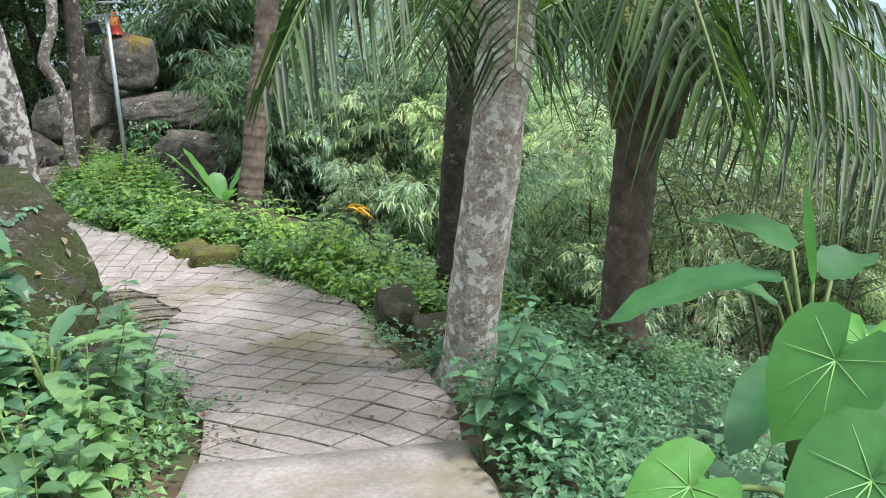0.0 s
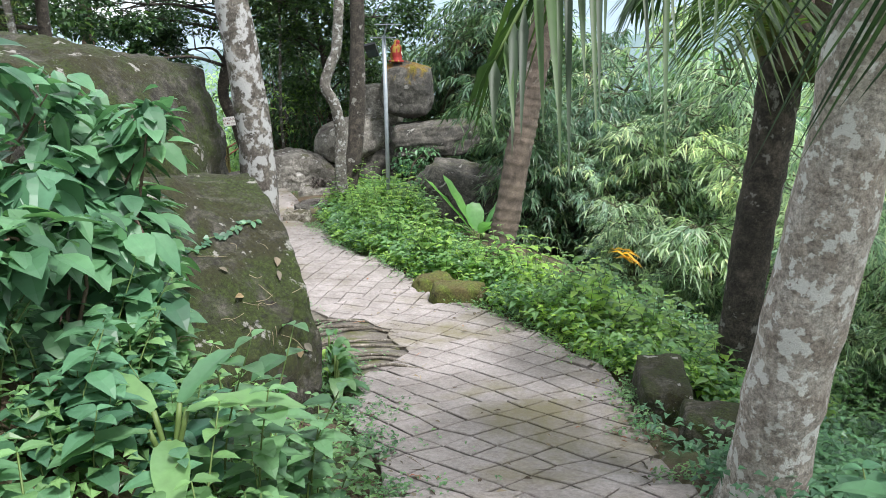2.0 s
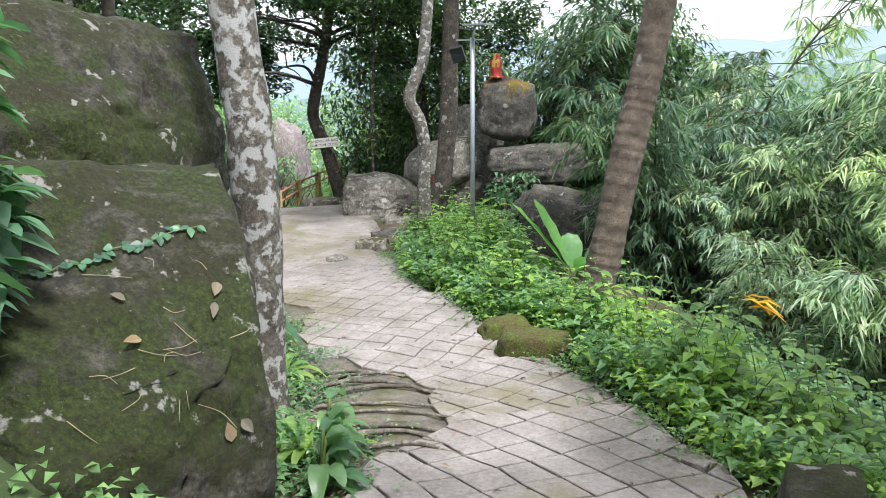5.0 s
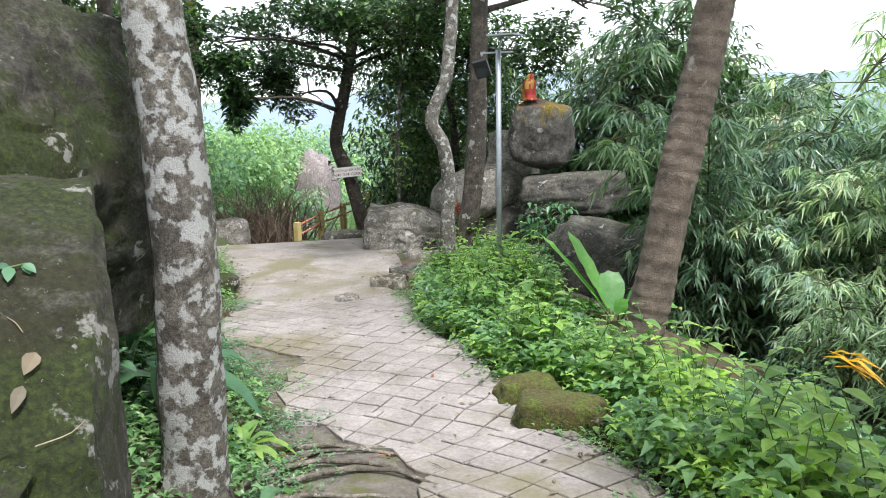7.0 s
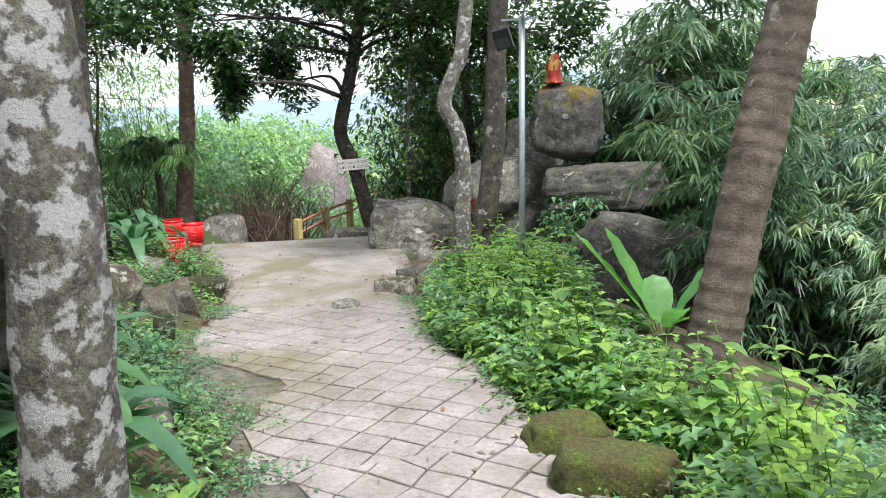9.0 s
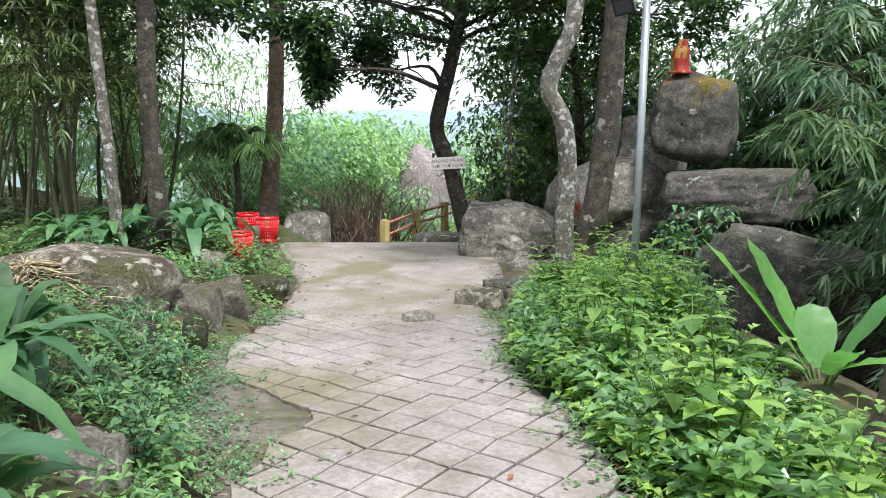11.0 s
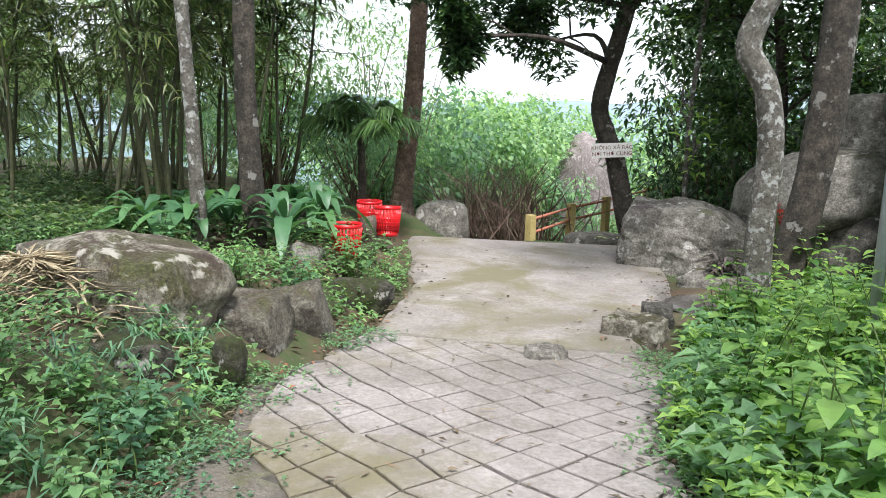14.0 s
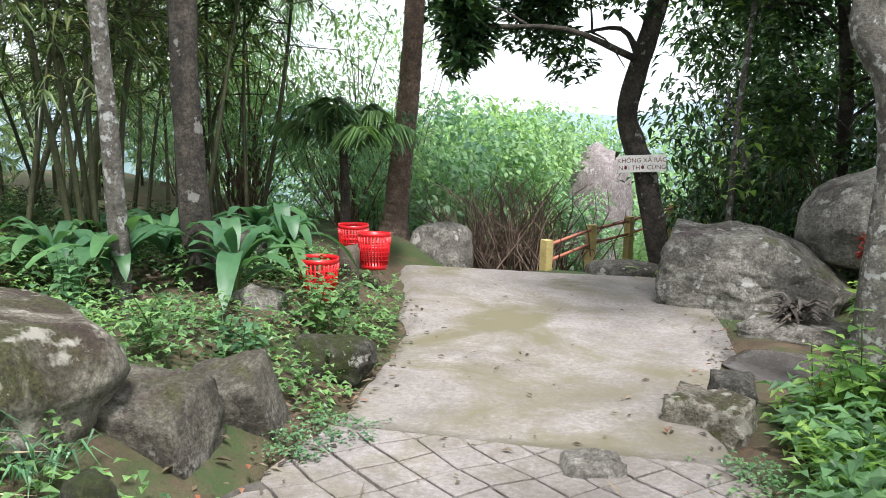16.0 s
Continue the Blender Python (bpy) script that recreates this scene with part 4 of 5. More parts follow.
def bamboo_mesh(seed, height, lean, per_node=3, leaf=(0.21, 0.028), low=0.2, material=None, fan=5, thick=0.03):
    """One culm with branchlets carrying fans of narrow hanging leaves."""
    r = random.Random(seed)
    n = 22
    culm, twigs, fol = Soup(), Soup(), Soup()
    az = r.uniform(0, 6.28)
    pts = []
    for i in range(n + 1):
        u = i / n
        pts.append(Vector((math.cos(az) * lean * u ** 2.2, math.sin(az) * lean * u ** 2.2, height * (u - 0.2 * u ** 3))))
    culm.tube(pts, [thick * (1 - 0.85 * i / n) * (1.12 if i % 2 else 1) for i in range(n + 1)], 7)
    for i in range(int(n * low), n + 1):
        for _ in range(per_node):
            a = r.uniform(0, 6.28)
            l = r.uniform(0.5, 1.15) * (1.1 - 0.5 * i / n)
            d = Vector((math.cos(a), math.sin(a), r.uniform(-0.1, 0.6)))
            end = pts[i] + d * l - Vector((0, 0, 0.3 * l))
            mid = pts[i] + d * l * 0.55
            twigs.tube([pts[i], mid, end], [0.008, 0.006, 0.003], 4)
            for k in range(4):
                q = mid.lerp(end, k / 3) if k else pts[i].lerp(mid, 0.6)
                for _ in range(r.randint(fan - 1, fan + 2)):
                    b = a + r.uniform(-1.4, 1.4)
                    fol.leaf(q, (math.cos(b), math.sin(b), r.uniform(-1.0, 0.25)), (r.uniform(-0.4, 0.4), r.uniform(-0.4, 0.4), 1), leaf[0] * r.uniform(0.6, 1.25), leaf[1] * r.uniform(0.8, 1.3), 0.3, 0.2, 0.35)
    return culm.mesh("culm", M_CULM), twigs.mesh("twigs", M_CULM), fol.mesh("foliage", material or M_BAMB, False)


BAMBOO = [bamboo_mesh(11 + i, h, l, p) for i, (h, l, p) in enumerate(((4.2, 1.4, 4), (3.4, 1.6, 4), (5.0, 1.8, 4), (2.6, 1.2, 5)))]
GULLY = [bamboo_mesh(21 + i, h, l, 4, (0.20, 0.03), 0.15, M_BAMBG, 6) for i, (h, l) in enumerate(((4.0, 1.3), (3.2, 1.5), (4.8, 1.6)))]
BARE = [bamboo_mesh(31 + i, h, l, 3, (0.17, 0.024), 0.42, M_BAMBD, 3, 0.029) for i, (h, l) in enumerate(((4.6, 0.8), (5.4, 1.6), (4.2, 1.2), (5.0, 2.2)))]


def bamboo(kind, at, yaw, scale, label, group, lean=0.0):
    ob = thing("bamboo", label, "bamboo", pose(*at, U(-lean, lean), U(-lean, lean), yaw), group)
    ob.scale = (scale, scale, scale)
    for name, me in zip(("culm", "twig_spray", "foliage"), kind):
        tagged(part(name, me, ob), kind="" if name == "culm" else "stuff")
    return ob


# bamboo on the falling slope beside the path
for k in range(84):
    x = U(-1.6, 8.0)
    y = U(10.4, 13.0) if k % 3 else U(12.5, 19.0)
    if x < 0.3 and y < 13.5:
        y += 3.0
    if x > 1.5:
        y -= min(2.2, (x - 1.5) * 0.6)
    bamboo(BAMBOO[k % 4], (x, y, ground_z(x, y) - 0.1), U(0, 360), U(0.65, 0.95) if k % 3 else U(0.9, 1.3), "leafy bamboo with narrow hanging pale green leaves", "bamboo on the slope")
for k in range(30):
    x, y = U(-3.5, -0.8), U(15.4, 20.0)
    bamboo(GULLY[k % 3], (x, y, ground_z(x, y) - 0.1), U(0, 360), U(0.9, 1.25), "leafy bamboo with blue-green hanging leaves", "bamboo above the gully")
for k in range(16):
    x, y = U(-8.2, -4.4), U(20.6, 23.5)
    bamboo(GULLY[k % 3], (x, y, ground_z(x, y) - 0.1), U(0, 360), U(1.5, 1.9), "tall leafy bamboo with blue-green hanging leaves", "bamboo above the gully")
for k in range(12):
    x, y = U(0.4, 3.8), U(8.7, 10.3)
    bamboo(BAMBOO[k % 4], (x, y, ground_z(x, y) - 0.1), U(0, 360), U(0.45, 0.65), "low bamboo spray with pale drooping leaves", "bamboo on the slope")
for k in range(12):
    x, y = U(-3.4, 2.2), U(19.5, 23.0)
    bamboo(BAMBOO[k % 4], (x, y, ground_z(x, y) - 0.1), U(0, 360), U(1.5, 1.9), "tall pale bamboo at the back of the slope", "bamboo on the slope")
# dark stems past the palms
for k in range(24):
    x, y = U(3.0, 7.8), U(8.2, 11.5)
    bamboo(BARE[k % 4], (x, y, ground_z(x, y) - 0.1), U(0, 360), U(0.8, 1.1), "tall thin dark bamboo stem past the palms", "bamboo past the palms", 10.0)
# dark thicket behind the bank
for k in range(6):
    x, y = -12.1 + U(-0.35, 0.35), 10.95 + U(-0.35, 0.35)
    bamboo(BARE[k % 4], (x, y, ground_z(x, y) - 0.1), U(0, 360), U(0.95, 1.15), "thick bamboo culm in an upright clump", "bamboo clump", 9.0)
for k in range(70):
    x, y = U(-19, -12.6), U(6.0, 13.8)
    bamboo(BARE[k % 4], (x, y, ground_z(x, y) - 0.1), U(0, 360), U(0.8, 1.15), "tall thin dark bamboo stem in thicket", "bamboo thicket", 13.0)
for k in range(30):
    x, y = U(-25, -17.5), U(7, 20)
    bamboo(BAMBOO[k % 4], (x, y, ground_z(x, y) - 0.1), U(0, 360), U(0.9, 1.3), "leafy bamboo at the back of the thicket", "bamboo thicket")


def herb_mesh(seed, stems, height, leaf, spread=0.16, droop=0.35):
    r = random.Random(seed)
    st, fo = Soup(), Soup()
    for _ in range(stems):
        a, h = r.uniform(0, 6.28), height * r.uniform(0.55, 1.1)
        lean = r.uniform(0.1, 0.5) * h
        b0 = Vector((r.uniform(-spread, spread), r.uniform(-spread, spread), -0.03))
        pts = curve_pts([b0, b0 + Vector((math.cos(a) * lean * 0.3, math.sin(a) * lean * 0.3, h * 0.55)), b0 + Vector((math.cos(a) * lean, math.sin(a) * lean, h))], 7)
        st.tube(pts, lerps(0.006, 0.0025, 7), 4)
        for i in range(2, 8):
            turn = i * 1.57 + a
            for sg in (0, 3.14):
                b = turn + sg + r.uniform(-0.3, 0.3)
                l = leaf * r.uniform(0.7, 1.25) * (0.65 if i > 6 else 1)
                fo.wide_leaf(pts[i], (math.cos(b), math.sin(b), r.uniform(0.0, 0.5)), (0, 0, 1), l, l * r.uniform(0.5, 0.7), droop)
    return st.mesh("stems", M_STEM), fo.v, fo.f


HERB_KINDS = [herb_mesh(50 + i, n, h, l) for i, (n, h, l) in enumerate(((8, 0.42, 0.085), (7, 0.6, 0.11), (9, 0.3, 0.065), (6, 0.8, 0.14), (6, 0.5, 0.17)))]
HERBS = {m.name: [(st, mesh_of("foliage", v, f, m, False)) for st, v, f in HERB_KINDS] for m in (M_HERB, M_HERBB, M_BUSH)}


def near_banana(x, y):
    """Low growth only, in front of the young banana plant."""
    return math.hypot(x + 3.35, y - 11.9) < 1.15 or math.hypot(x + 3.7, y - 12.8) < 0.8


def herb(kind, material, x, y, scale, label, group, dz=0.0):
    if not is_free(x, y):
        return
    if near_banana(x, y):
        kind, scale = 2, scale * 0.9
    ob = thing("leafy_herb", label, "plant", pose(x, y, ground_z(x, y) + dz, 0, 0, U(0, 360)), group)
    ob.scale = (scale, scale, scale * U(0.85, 1.15))
    for name, me in zip(("stem_tuft", "foliage"), HERBS[material.name][kind]):
        tagged(part(name, me, ob), kind="stuff")


def beside(s, side, out):
    x, y, z, hw, dx, dy = smooth_line(s)
    d = side * (along(BANK_SIDE if side > 0 else OPEN_SIDE, s) + out)
    return x - dy * d, y + dx * d


# bright herbs along the open edge
for k in range(190):
    s = U(12.6, 23.6)
    out = U(0.02, 1.5)
    if s > 20.4 and out < 0.25 + 0.25 * (s - 20.4):
        continue
    x, y = beside(s, -1, out)
    herb(rnd.choice((1, 3, 4, 3, 1)) if out > 0.22 else rnd.choice((0, 2)), M_HERBB, x, y, U(0.7, 1.12), "bright green leafy herb growing beside the path", "herbs on the open edge")
for k in range(40):
    s = U(6.0, 12.2)
    x, y = beside(s, -1, U(0.05, 2.0))
    herb(rnd.choice((0, 2, 3)), M_BUSH, x, y, U(0.7, 1.2), "dark green leafy herb growing under palms", "herbs under the palms")
for k in range(60):
    s = U(6.5, 10.9)
    out = U(0.0, 1.5) + 0.3 * ease((s - 8.8) / 1.2)
    x, y = beside(s, 1, out)
    herb(rnd.choice((0, 1, 2, 3)), M_HERB, x, y, U(0.7, 1.2), "green leafy herb covering the bank", "herbs on the bank")
for k in range(75):
    s = U(15.2, 24.0) if k % 2 else U(15.2, 19.0)
    out = U(0.1, 2.0)
    x, y = beside(s, 1, out)
    if abs(x + 8.7) < 0.8 and abs(y - 9.75) < 0.6:
        continue
    herb(rnd.choice((0, 0, 2, 1)), M_HERB, x, y, U(0.5, 0.95), "small leafy herb on the littered bank", "herbs on the bank")


for x, y in ((-1.8, 3.0), (-2.0, 3.5), (-2.1, 3.1), (-2.35, 3.7), (-1.65, 2.5), (-2.0, 2.6), (-2.3, 3.3), (-1.3, 2.0)):
    herb(4, M_BUSH, x, y, U(0.75, 1.0), "broad-leaved green herb on the bank", "broad-leaved herbs")


def edge_spot(a, b, wide):
    """A place on the open edge; the growth draws back from the path towards the terrace."""
    s = U(a, b)
    back = max(0.0, 0.25 * (s - 20.2))
    return beside(s, -1, U(back, wide + back * 0.5))


def cover(name, label, count, where, size, material, tall=0.16):
    """Low uncountable leaves, in tufts of uneven height."""
    s = Soup()
    for _ in range(count):
        x, y = where()
        if not is_free(x, y):
            continue
        z = ground_z(x, y)
        h = tall * (0.5 + 0.9 * noise.noise(Vector((x * 0.9, y * 0.9, 4))) + U(0, 0.5))
        if near_banana(x, y):
            h = min(h, 0.2)
        if h < 0.02:
            continue
        for _ in range(4):
            a = U(0, 6.28)
            s.leaf((x + U(-0.08, 0.08), y + U(-0.08, 0.08), z + h * U(0.1, 1.0)), (math.cos(a), math.sin(a), U(-0.1, 0.5)), (U(-0.3, 0.3), U(-0.3, 0.3), 1), size * U(0.6, 1.3), size * 0.55 * U(0.7, 1.2))
    tagged(part(name, s.mesh(name, material, False)), label, "undergrowth", kind="stuff")


cover("undergrowth", "dense bright green leaves on the open edge", 6500, lambda: edge_spot(12.3, 24, 1.75), 0.085, M_HERBB, 0.3)
cover("undergrowth", "broad green leaves mixed into the open edge", 3500, lambda: edge_spot(12.3, 24, 1.8), 0.12, M_HERB, 0.45)
cover("undergrowth", "dense green leaves lower on the open slope", 4200, lambda: beside(U(11, 17), -1, U(1.4, 4.0)), 0.10, M_HERB, 0.5)
cover("undergrowth", "low dense green leaves on the shaded bank", 9000, lambda: beside(U(4, 25), 1, U(0.1, 2.6) ** 1.3), 0.07, M_HERB, 0.26)
# the leaf colour used here already holds the shade behind the bank
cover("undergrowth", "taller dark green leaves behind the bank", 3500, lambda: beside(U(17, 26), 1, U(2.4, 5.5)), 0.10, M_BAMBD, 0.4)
cover("undergrowth", "low dark green leaves under the palms", 6000, lambda: beside(U(5, 12.3), -1, U(0.0, 3.0)), 0.07, M_BUSH, 0.4)


def grass(name, label, count, where, tall):
    """Arching blades in tufts."""
    s = Soup()
    for _ in range(count):
        x, y = where()
        z = ground_z(x, y)
        for _ in range(14):
            a, l = U(0, 6.28), tall * U(0.6, 1.25)
            s.leaf((x + U(-0.05, 0.05), y + U(-0.05, 0.05), z + 0.1), (math.cos(a) * 0.6, math.sin(a) * 0.6, U(0.5, 1.0)), (math.cos(a), math.sin(a), 1), l, 0.014, U(0.3, 0.9), 0.2, 0.4)
    tagged(part(name, s.mesh(name, M_BUSH, False)), label, "grass", kind="stuff")


def weeds(name, label, count, side):
    """Tiny leaves creeping over the rim of the path."""
    s = Soup()
    for _ in range(count):
        q = U(11.0, 21.5)
        d = edge(q, side) - abs(rnd.gauss(0, 0.13 if side < 0 else 0.2)) + 0.06
        if noise.noise(Vector((q * 1.7, side * 3, 2))) < -0.12:
            continue
        p = path_point(q, side * d, 0.0)
        for _ in range(3):
            a = U(0, 6.28)
            s.leaf(p + Vector((U(-0.04, 0.04), U(-0.04, 0.04), U(0.0, 0.05))), (math.cos(a), math.sin(a), U(0.0, 0.6)), (U(-0.3, 0.3), U(-0.3, 0.3), 1), U(0.02, 0.05), U(0.012, 0.028))
    tagged(part(name, s.mesh(name, M_HERB, False)), label, "weeds", kind="stuff")


grass("grass", "long arching grass blades under the palms", 90, lambda: beside(U(6.5, 10.8), -1, U(0.25, 2.0)), 0.4)
grass("grass", "sparse grass blades on the bank", 30, lambda: beside(U(17.5, 20.0), 1, U(0.1, 0.7)), 0.25)
weeds("weeds", "tiny green weeds along the bank rim", 1900, 1)
weeds("weeds", "tiny green weeds along the open rim", 1200, -1)


# ---- bushes and far trees ----
def bush(name, label, at, half, count, leaf, material, group="", category="bush", clumps=10):
    fine = leaf[1] > 0.082
    ob = thing(name, label, category, Matrix.Translation(at), group)
    tw, fo = Soup(), Soup()
    for _ in range(clumps):
        c = Vector((U(-0.7, 0.7) * half[0], U(-0.7, 0.7) * half[1], half[2] * U(0.4, 1.7)))
        tw.tube(curve_pts([(U(-0.1, 0.1), U(-0.1, 0.1), -0.1), c * 0.5 + Vector((U(-0.2, 0.2), U(-0.2, 0.2), 0.1)), c], 6), lerps(min(0.02 * half[2] + 0.006, 0.018), 0.004, 6), 5)
        leaf_cloud(fo, c, (half[0] * 0.42, half[1] * 0.42, min(half[2], half[0]) * 0.36), count // clumps, leaf[0], leaf[1], 0.3, 0.2, fine)
    tagged(part("branchwork", tw.mesh("branchwork", M_TWIG), ob), kind="stuff")
    tagged(part("foliage", fo.mesh("foliage", material, False), ob), kind="stuff")
    return ob


# far growth: no haze in the air, its paleness is painted into the leaves
for k in range(34):
    x, y = U(-21, -12.5), U(17.0, 25)
    z = ground_z(x, y)
    if abs((x + 4.8) * 0.75 + (y - 9.6) * 0.665) < 1.5:
        continue
    bush("bush", "bush beyond the terrace, haze painted into its pale green", (x, y, z), (1.3, 1.3, (U(-1.2, 0.2) - z) * 0.55), 1900, (0.13, 0.085), M_HAZY, "bushes beyond the terrace", "bush", 22)
for k in range(13):
    x, y = U(-12.5, -4.5), U(19.5, 24)
    z = ground_z(x, y)
    bush("bush", "dark green tree crown beyond the boulders", (x, y, z), (1.6, 1.5, (U(1.0, 3.4) - z) * 0.5), 2000, (0.18, 0.08), M_CROWN, "trees beyond the boulders", "tree", 26)
for k in range(12):
    x, y = U(-20, -14), U(13.5, 18)
    z = ground_z(x, y)
    bush("bush", "light green bush behind the thicket", (x, y, z), (1.2, 1.2, U(0.8, 1.5)), 1500, (0.12, 0.045), M_HAZY, "bushes behind the thicket")
for k in range(18):
    x, y = U(-27, -18.5), U(21, 31)
    z = ground_z(x, y)
    bush("bush", "tree beyond the terrace, haze painted into its pale green", (x, y, z), (1.8, 1.8, max(0.8, (U(-0.9, 0.2) - z) * 0.55)), 1700, (0.17, 0.10), M_HAZY, "trees beyond the terrace", "tree", 20)
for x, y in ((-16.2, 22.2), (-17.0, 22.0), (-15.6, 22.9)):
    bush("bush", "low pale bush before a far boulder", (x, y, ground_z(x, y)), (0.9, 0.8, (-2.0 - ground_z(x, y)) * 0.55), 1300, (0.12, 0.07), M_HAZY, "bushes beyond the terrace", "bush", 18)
bush("bush", "leafy climber growing against stacked boulders", (-6.25, 16.45, -2.2), (0.55, 0.35, 0.5), 420, (0.11, 0.06), M_HERB, "", "shrub", 12)
bush("bush", "leafy climber growing against dark rock", (-5.7, 15.1, -2.5), (0.5, 0.4, 0.4), 300, (0.11, 0.06), M_HERB, "", "shrub", 10)
for k in range(16):
    x, y = -3.0 + k * 0.95 + U(-0.4, 0.4), U(20.0, 25.0) - max(0, k - 8) * 0.6
    z = ground_z(x, y)
    bush("bush", "trees down the slope, haze painted into their pale green", (x, y, z), (1.7, 1.5, max(1.2, (U(-0.2, 0.9) - z) * 0.55)), 2000, (0.17, 0.07), M_HAZY, "hazy trees on the slope", "tree", 20)
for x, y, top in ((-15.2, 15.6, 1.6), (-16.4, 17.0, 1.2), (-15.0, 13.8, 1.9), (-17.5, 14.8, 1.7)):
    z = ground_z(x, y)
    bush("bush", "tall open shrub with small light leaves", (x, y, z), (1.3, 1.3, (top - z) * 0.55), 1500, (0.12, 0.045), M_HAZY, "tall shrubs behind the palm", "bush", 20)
for x, y, h in ((-2.8, 3.8, 0.6), (-2.9, 3.4, 0.75), (-2.6, 3.0, 0.5), (-3.05, 4.4, 1.1), (-3.2, 4.6, 1.2), (-3.4, 4.3, 1.25), (-3.5, 4.75, 1.2)):
    bush("bush", "leafy bush with dark green toothed leaves", (x, y, ground_z(x, y)), (0.42, 0.42, h * 0.6), 300, (0.16, 0.105), M_BUSH, "bushes by the boulder", "bush", 8)


# ---- lamp post ----
def lamp_post():
    ob = thing("lamp_post", "slim galvanised lamp post with solar panel and floodlight", "lamp post", pose(-5.42, 13.25, -2.55))
    part("pole", Soup().tube([(0, 0, 0), (0, 0, 1.6), (0, 0, 3.42)], 0.034, 14).mesh("pole", M_STEEL), ob)
    part("solar_panel", Soup().box(-0.1, -0.12, 3.58, 0.26, 0.12, 3.6).mesh("solar_panel", M_STEEL, False), ob, "thin pale solar panel")
    part("bracket", Soup().tube([(0, 0, 3.4), (0.05, 0.02, 3.59)], 0.014, 8).mesh("bracket", M_STEEL), ob)
    part("arm", Soup().box(-0.24, -0.012, 3.38, 0.18, 0.012, 3.4).mesh("arm", M_STEEL, False), ob)
    head = part("floodlight", Soup().box(-0.09, -0.035, -0.11, 0.09, 0.035, 0.11).mesh("floodlight", M_BLACK, False), ob, "black floodlight")
    head.matrix_local = pose(-0.2, -0.05, 3.2, 28, -12, 15)
    lens = part("lens", Soup().box(-0.072, -0.043, -0.09, 0.072, -0.036, 0.02).mesh("lens", M_LENS, False), head)


lamp_post()


# ---- shrine figure ----
fig = Soup().tube([(0, 0, 0), (0, 0, 0.03), (0, 0, 0.04), (0, 0, 0.12), (0, 0, 0.2), (0, 0, 0.28), (0, 0, 0.33), (0, 0, 0.36), (0, 0, 0.38), (0, 0, 0.43), (0, 0, 0.46)], [0.15, 0.15, 0.115, 0.125, 0.12, 0.125, 0.105, 0.07, 0.062, 0.065, 0.03], 24, 0.5)
shrine = part("statue", fig.mesh("statue", M_CLOTH))
shrine.data.materials.append(M_GOLD)
for poly in shrine.data.polygons:
    if noise.noise(Vector((poly.center.x * 14, poly.center.y * 14, poly.center.z * 5))) > 0.32 - poly.center.z:
        poly.material_index = 1
shrine.matrix_world = pose(-6.93, 17.3, 0.27)
tagged(shrine, "small statue draped in red and gold cloth on a boulder", "statue")


# ---- sign ----
def sign():
    ob = thing("sign", "white sign board with dark red lettering nailed to trunk", "sign", pose(-11.2, 17.45, -1.12, 0, -4, 40))
    part("board", Soup().box(-0.29, -0.008, -0.105, 0.29, 0.008, 0.105).mesh("board", M_WHITE, False), ob)
    for txt, z in (("KHÔNG XẢ RÁC", 0.015), ("NƠI THỜ CÚNG", -0.075)):
        cu = bpy.data.curves.new("lettering", "FONT")
        cu.body, cu.size, cu.align_x, cu.extrude = txt, 0.078, "CENTER", 0.001
        tmp = new("lettering_curve", cu)
        me = bpy.data.meshes.new_from_object(tmp)
        bpy.data.objects.remove(tmp)
        me.materials.clear()
        me.materials.append(M_INK)
        let = part("lettering", me, ob, "dark red lettering")
        let.matrix_local = pose(0, -0.011, z, 90, 0, 0)


sign()


# ---- baskets and stump ----
def basket(at, yaw, lean=0):
    ob = thing("basket", "red plastic slatted basket standing beside a stump", "basket", pose(*at, lean, 0, yaw), "red baskets")
    h, b, t, n = 0.36, 0.125, 0.165, 28
    for z0, z1, name in ((0.0, 0.05, "base"), (0.2, 0.225, "band"), (0.315, 0.36, "rim")):
        s = Soup()
        ra, rb = b + (t - b) * z0 / h, b + (t - b) * z1 / h
        vs, fs = [], []
        for r, z in ((ra, z0), (rb, z1), (rb - 0.006, z1), (ra - 0.006, z0)):
            vs += [Vector((r * math.cos(2 * math.pi * k / n), r * math.sin(2 * math.pi * k / n), z)) for k in range(n)]
        for q in range(4):
            for k in range(n):
                k2 = (k + 1) % n
                fs.append((q * n + k, q * n + k2, ((q + 1) % 4) * n + k2, ((q + 1) % 4) * n + k))
        if name == "base":
            fs.append(tuple(range(3 * n, 4 * n)))
        part(name, s.add(vs, fs).mesh(name, M_RED), ob)
    for k in range(n):
        a = 2 * math.pi * k / n
        part("slat", Soup().tube([(math.cos(a) * (b + (t - b) * z / h), math.sin(a) * (b + (t - b) * z / h), z) for z in (0.045, 0.32)], 0.0075, 5).mesh("slat", M_RED), ob)
    for z in (0.09, 0.13, 0.17, 0.265):
        r = b + (t - b) * z / h
        part("hoop", Soup().tube([(r * math.cos(2 * math.pi * k / n), r * math.sin(2 * math.pi * k / n), z) for k in range(n + 1)], 0.006, 5).mesh("hoop", M_RED), ob)


basket((-10.4, 12.55, -2.12), 0)
basket((-12.0, 13.8, -2.12), 30)
basket((-11.25, 13.6, -2.1), 60, -5)
stump = part("stump", Soup().tube([(0, 0, -0.15), (0, 0, 0.1), (0.01, 0, 0.25), (0.01, 0.005, 0.36), (0.0, 0, 0.41)], [0.12, 0.105, 0.098, 0.1, 0.085], 18, 0.25).mesh("stump", M_BARKP))
stump.matrix_world = pose(-11.05, 13.2, -2.22)
tagged(stump, "short weathered tree stump beside red baskets", "stump")


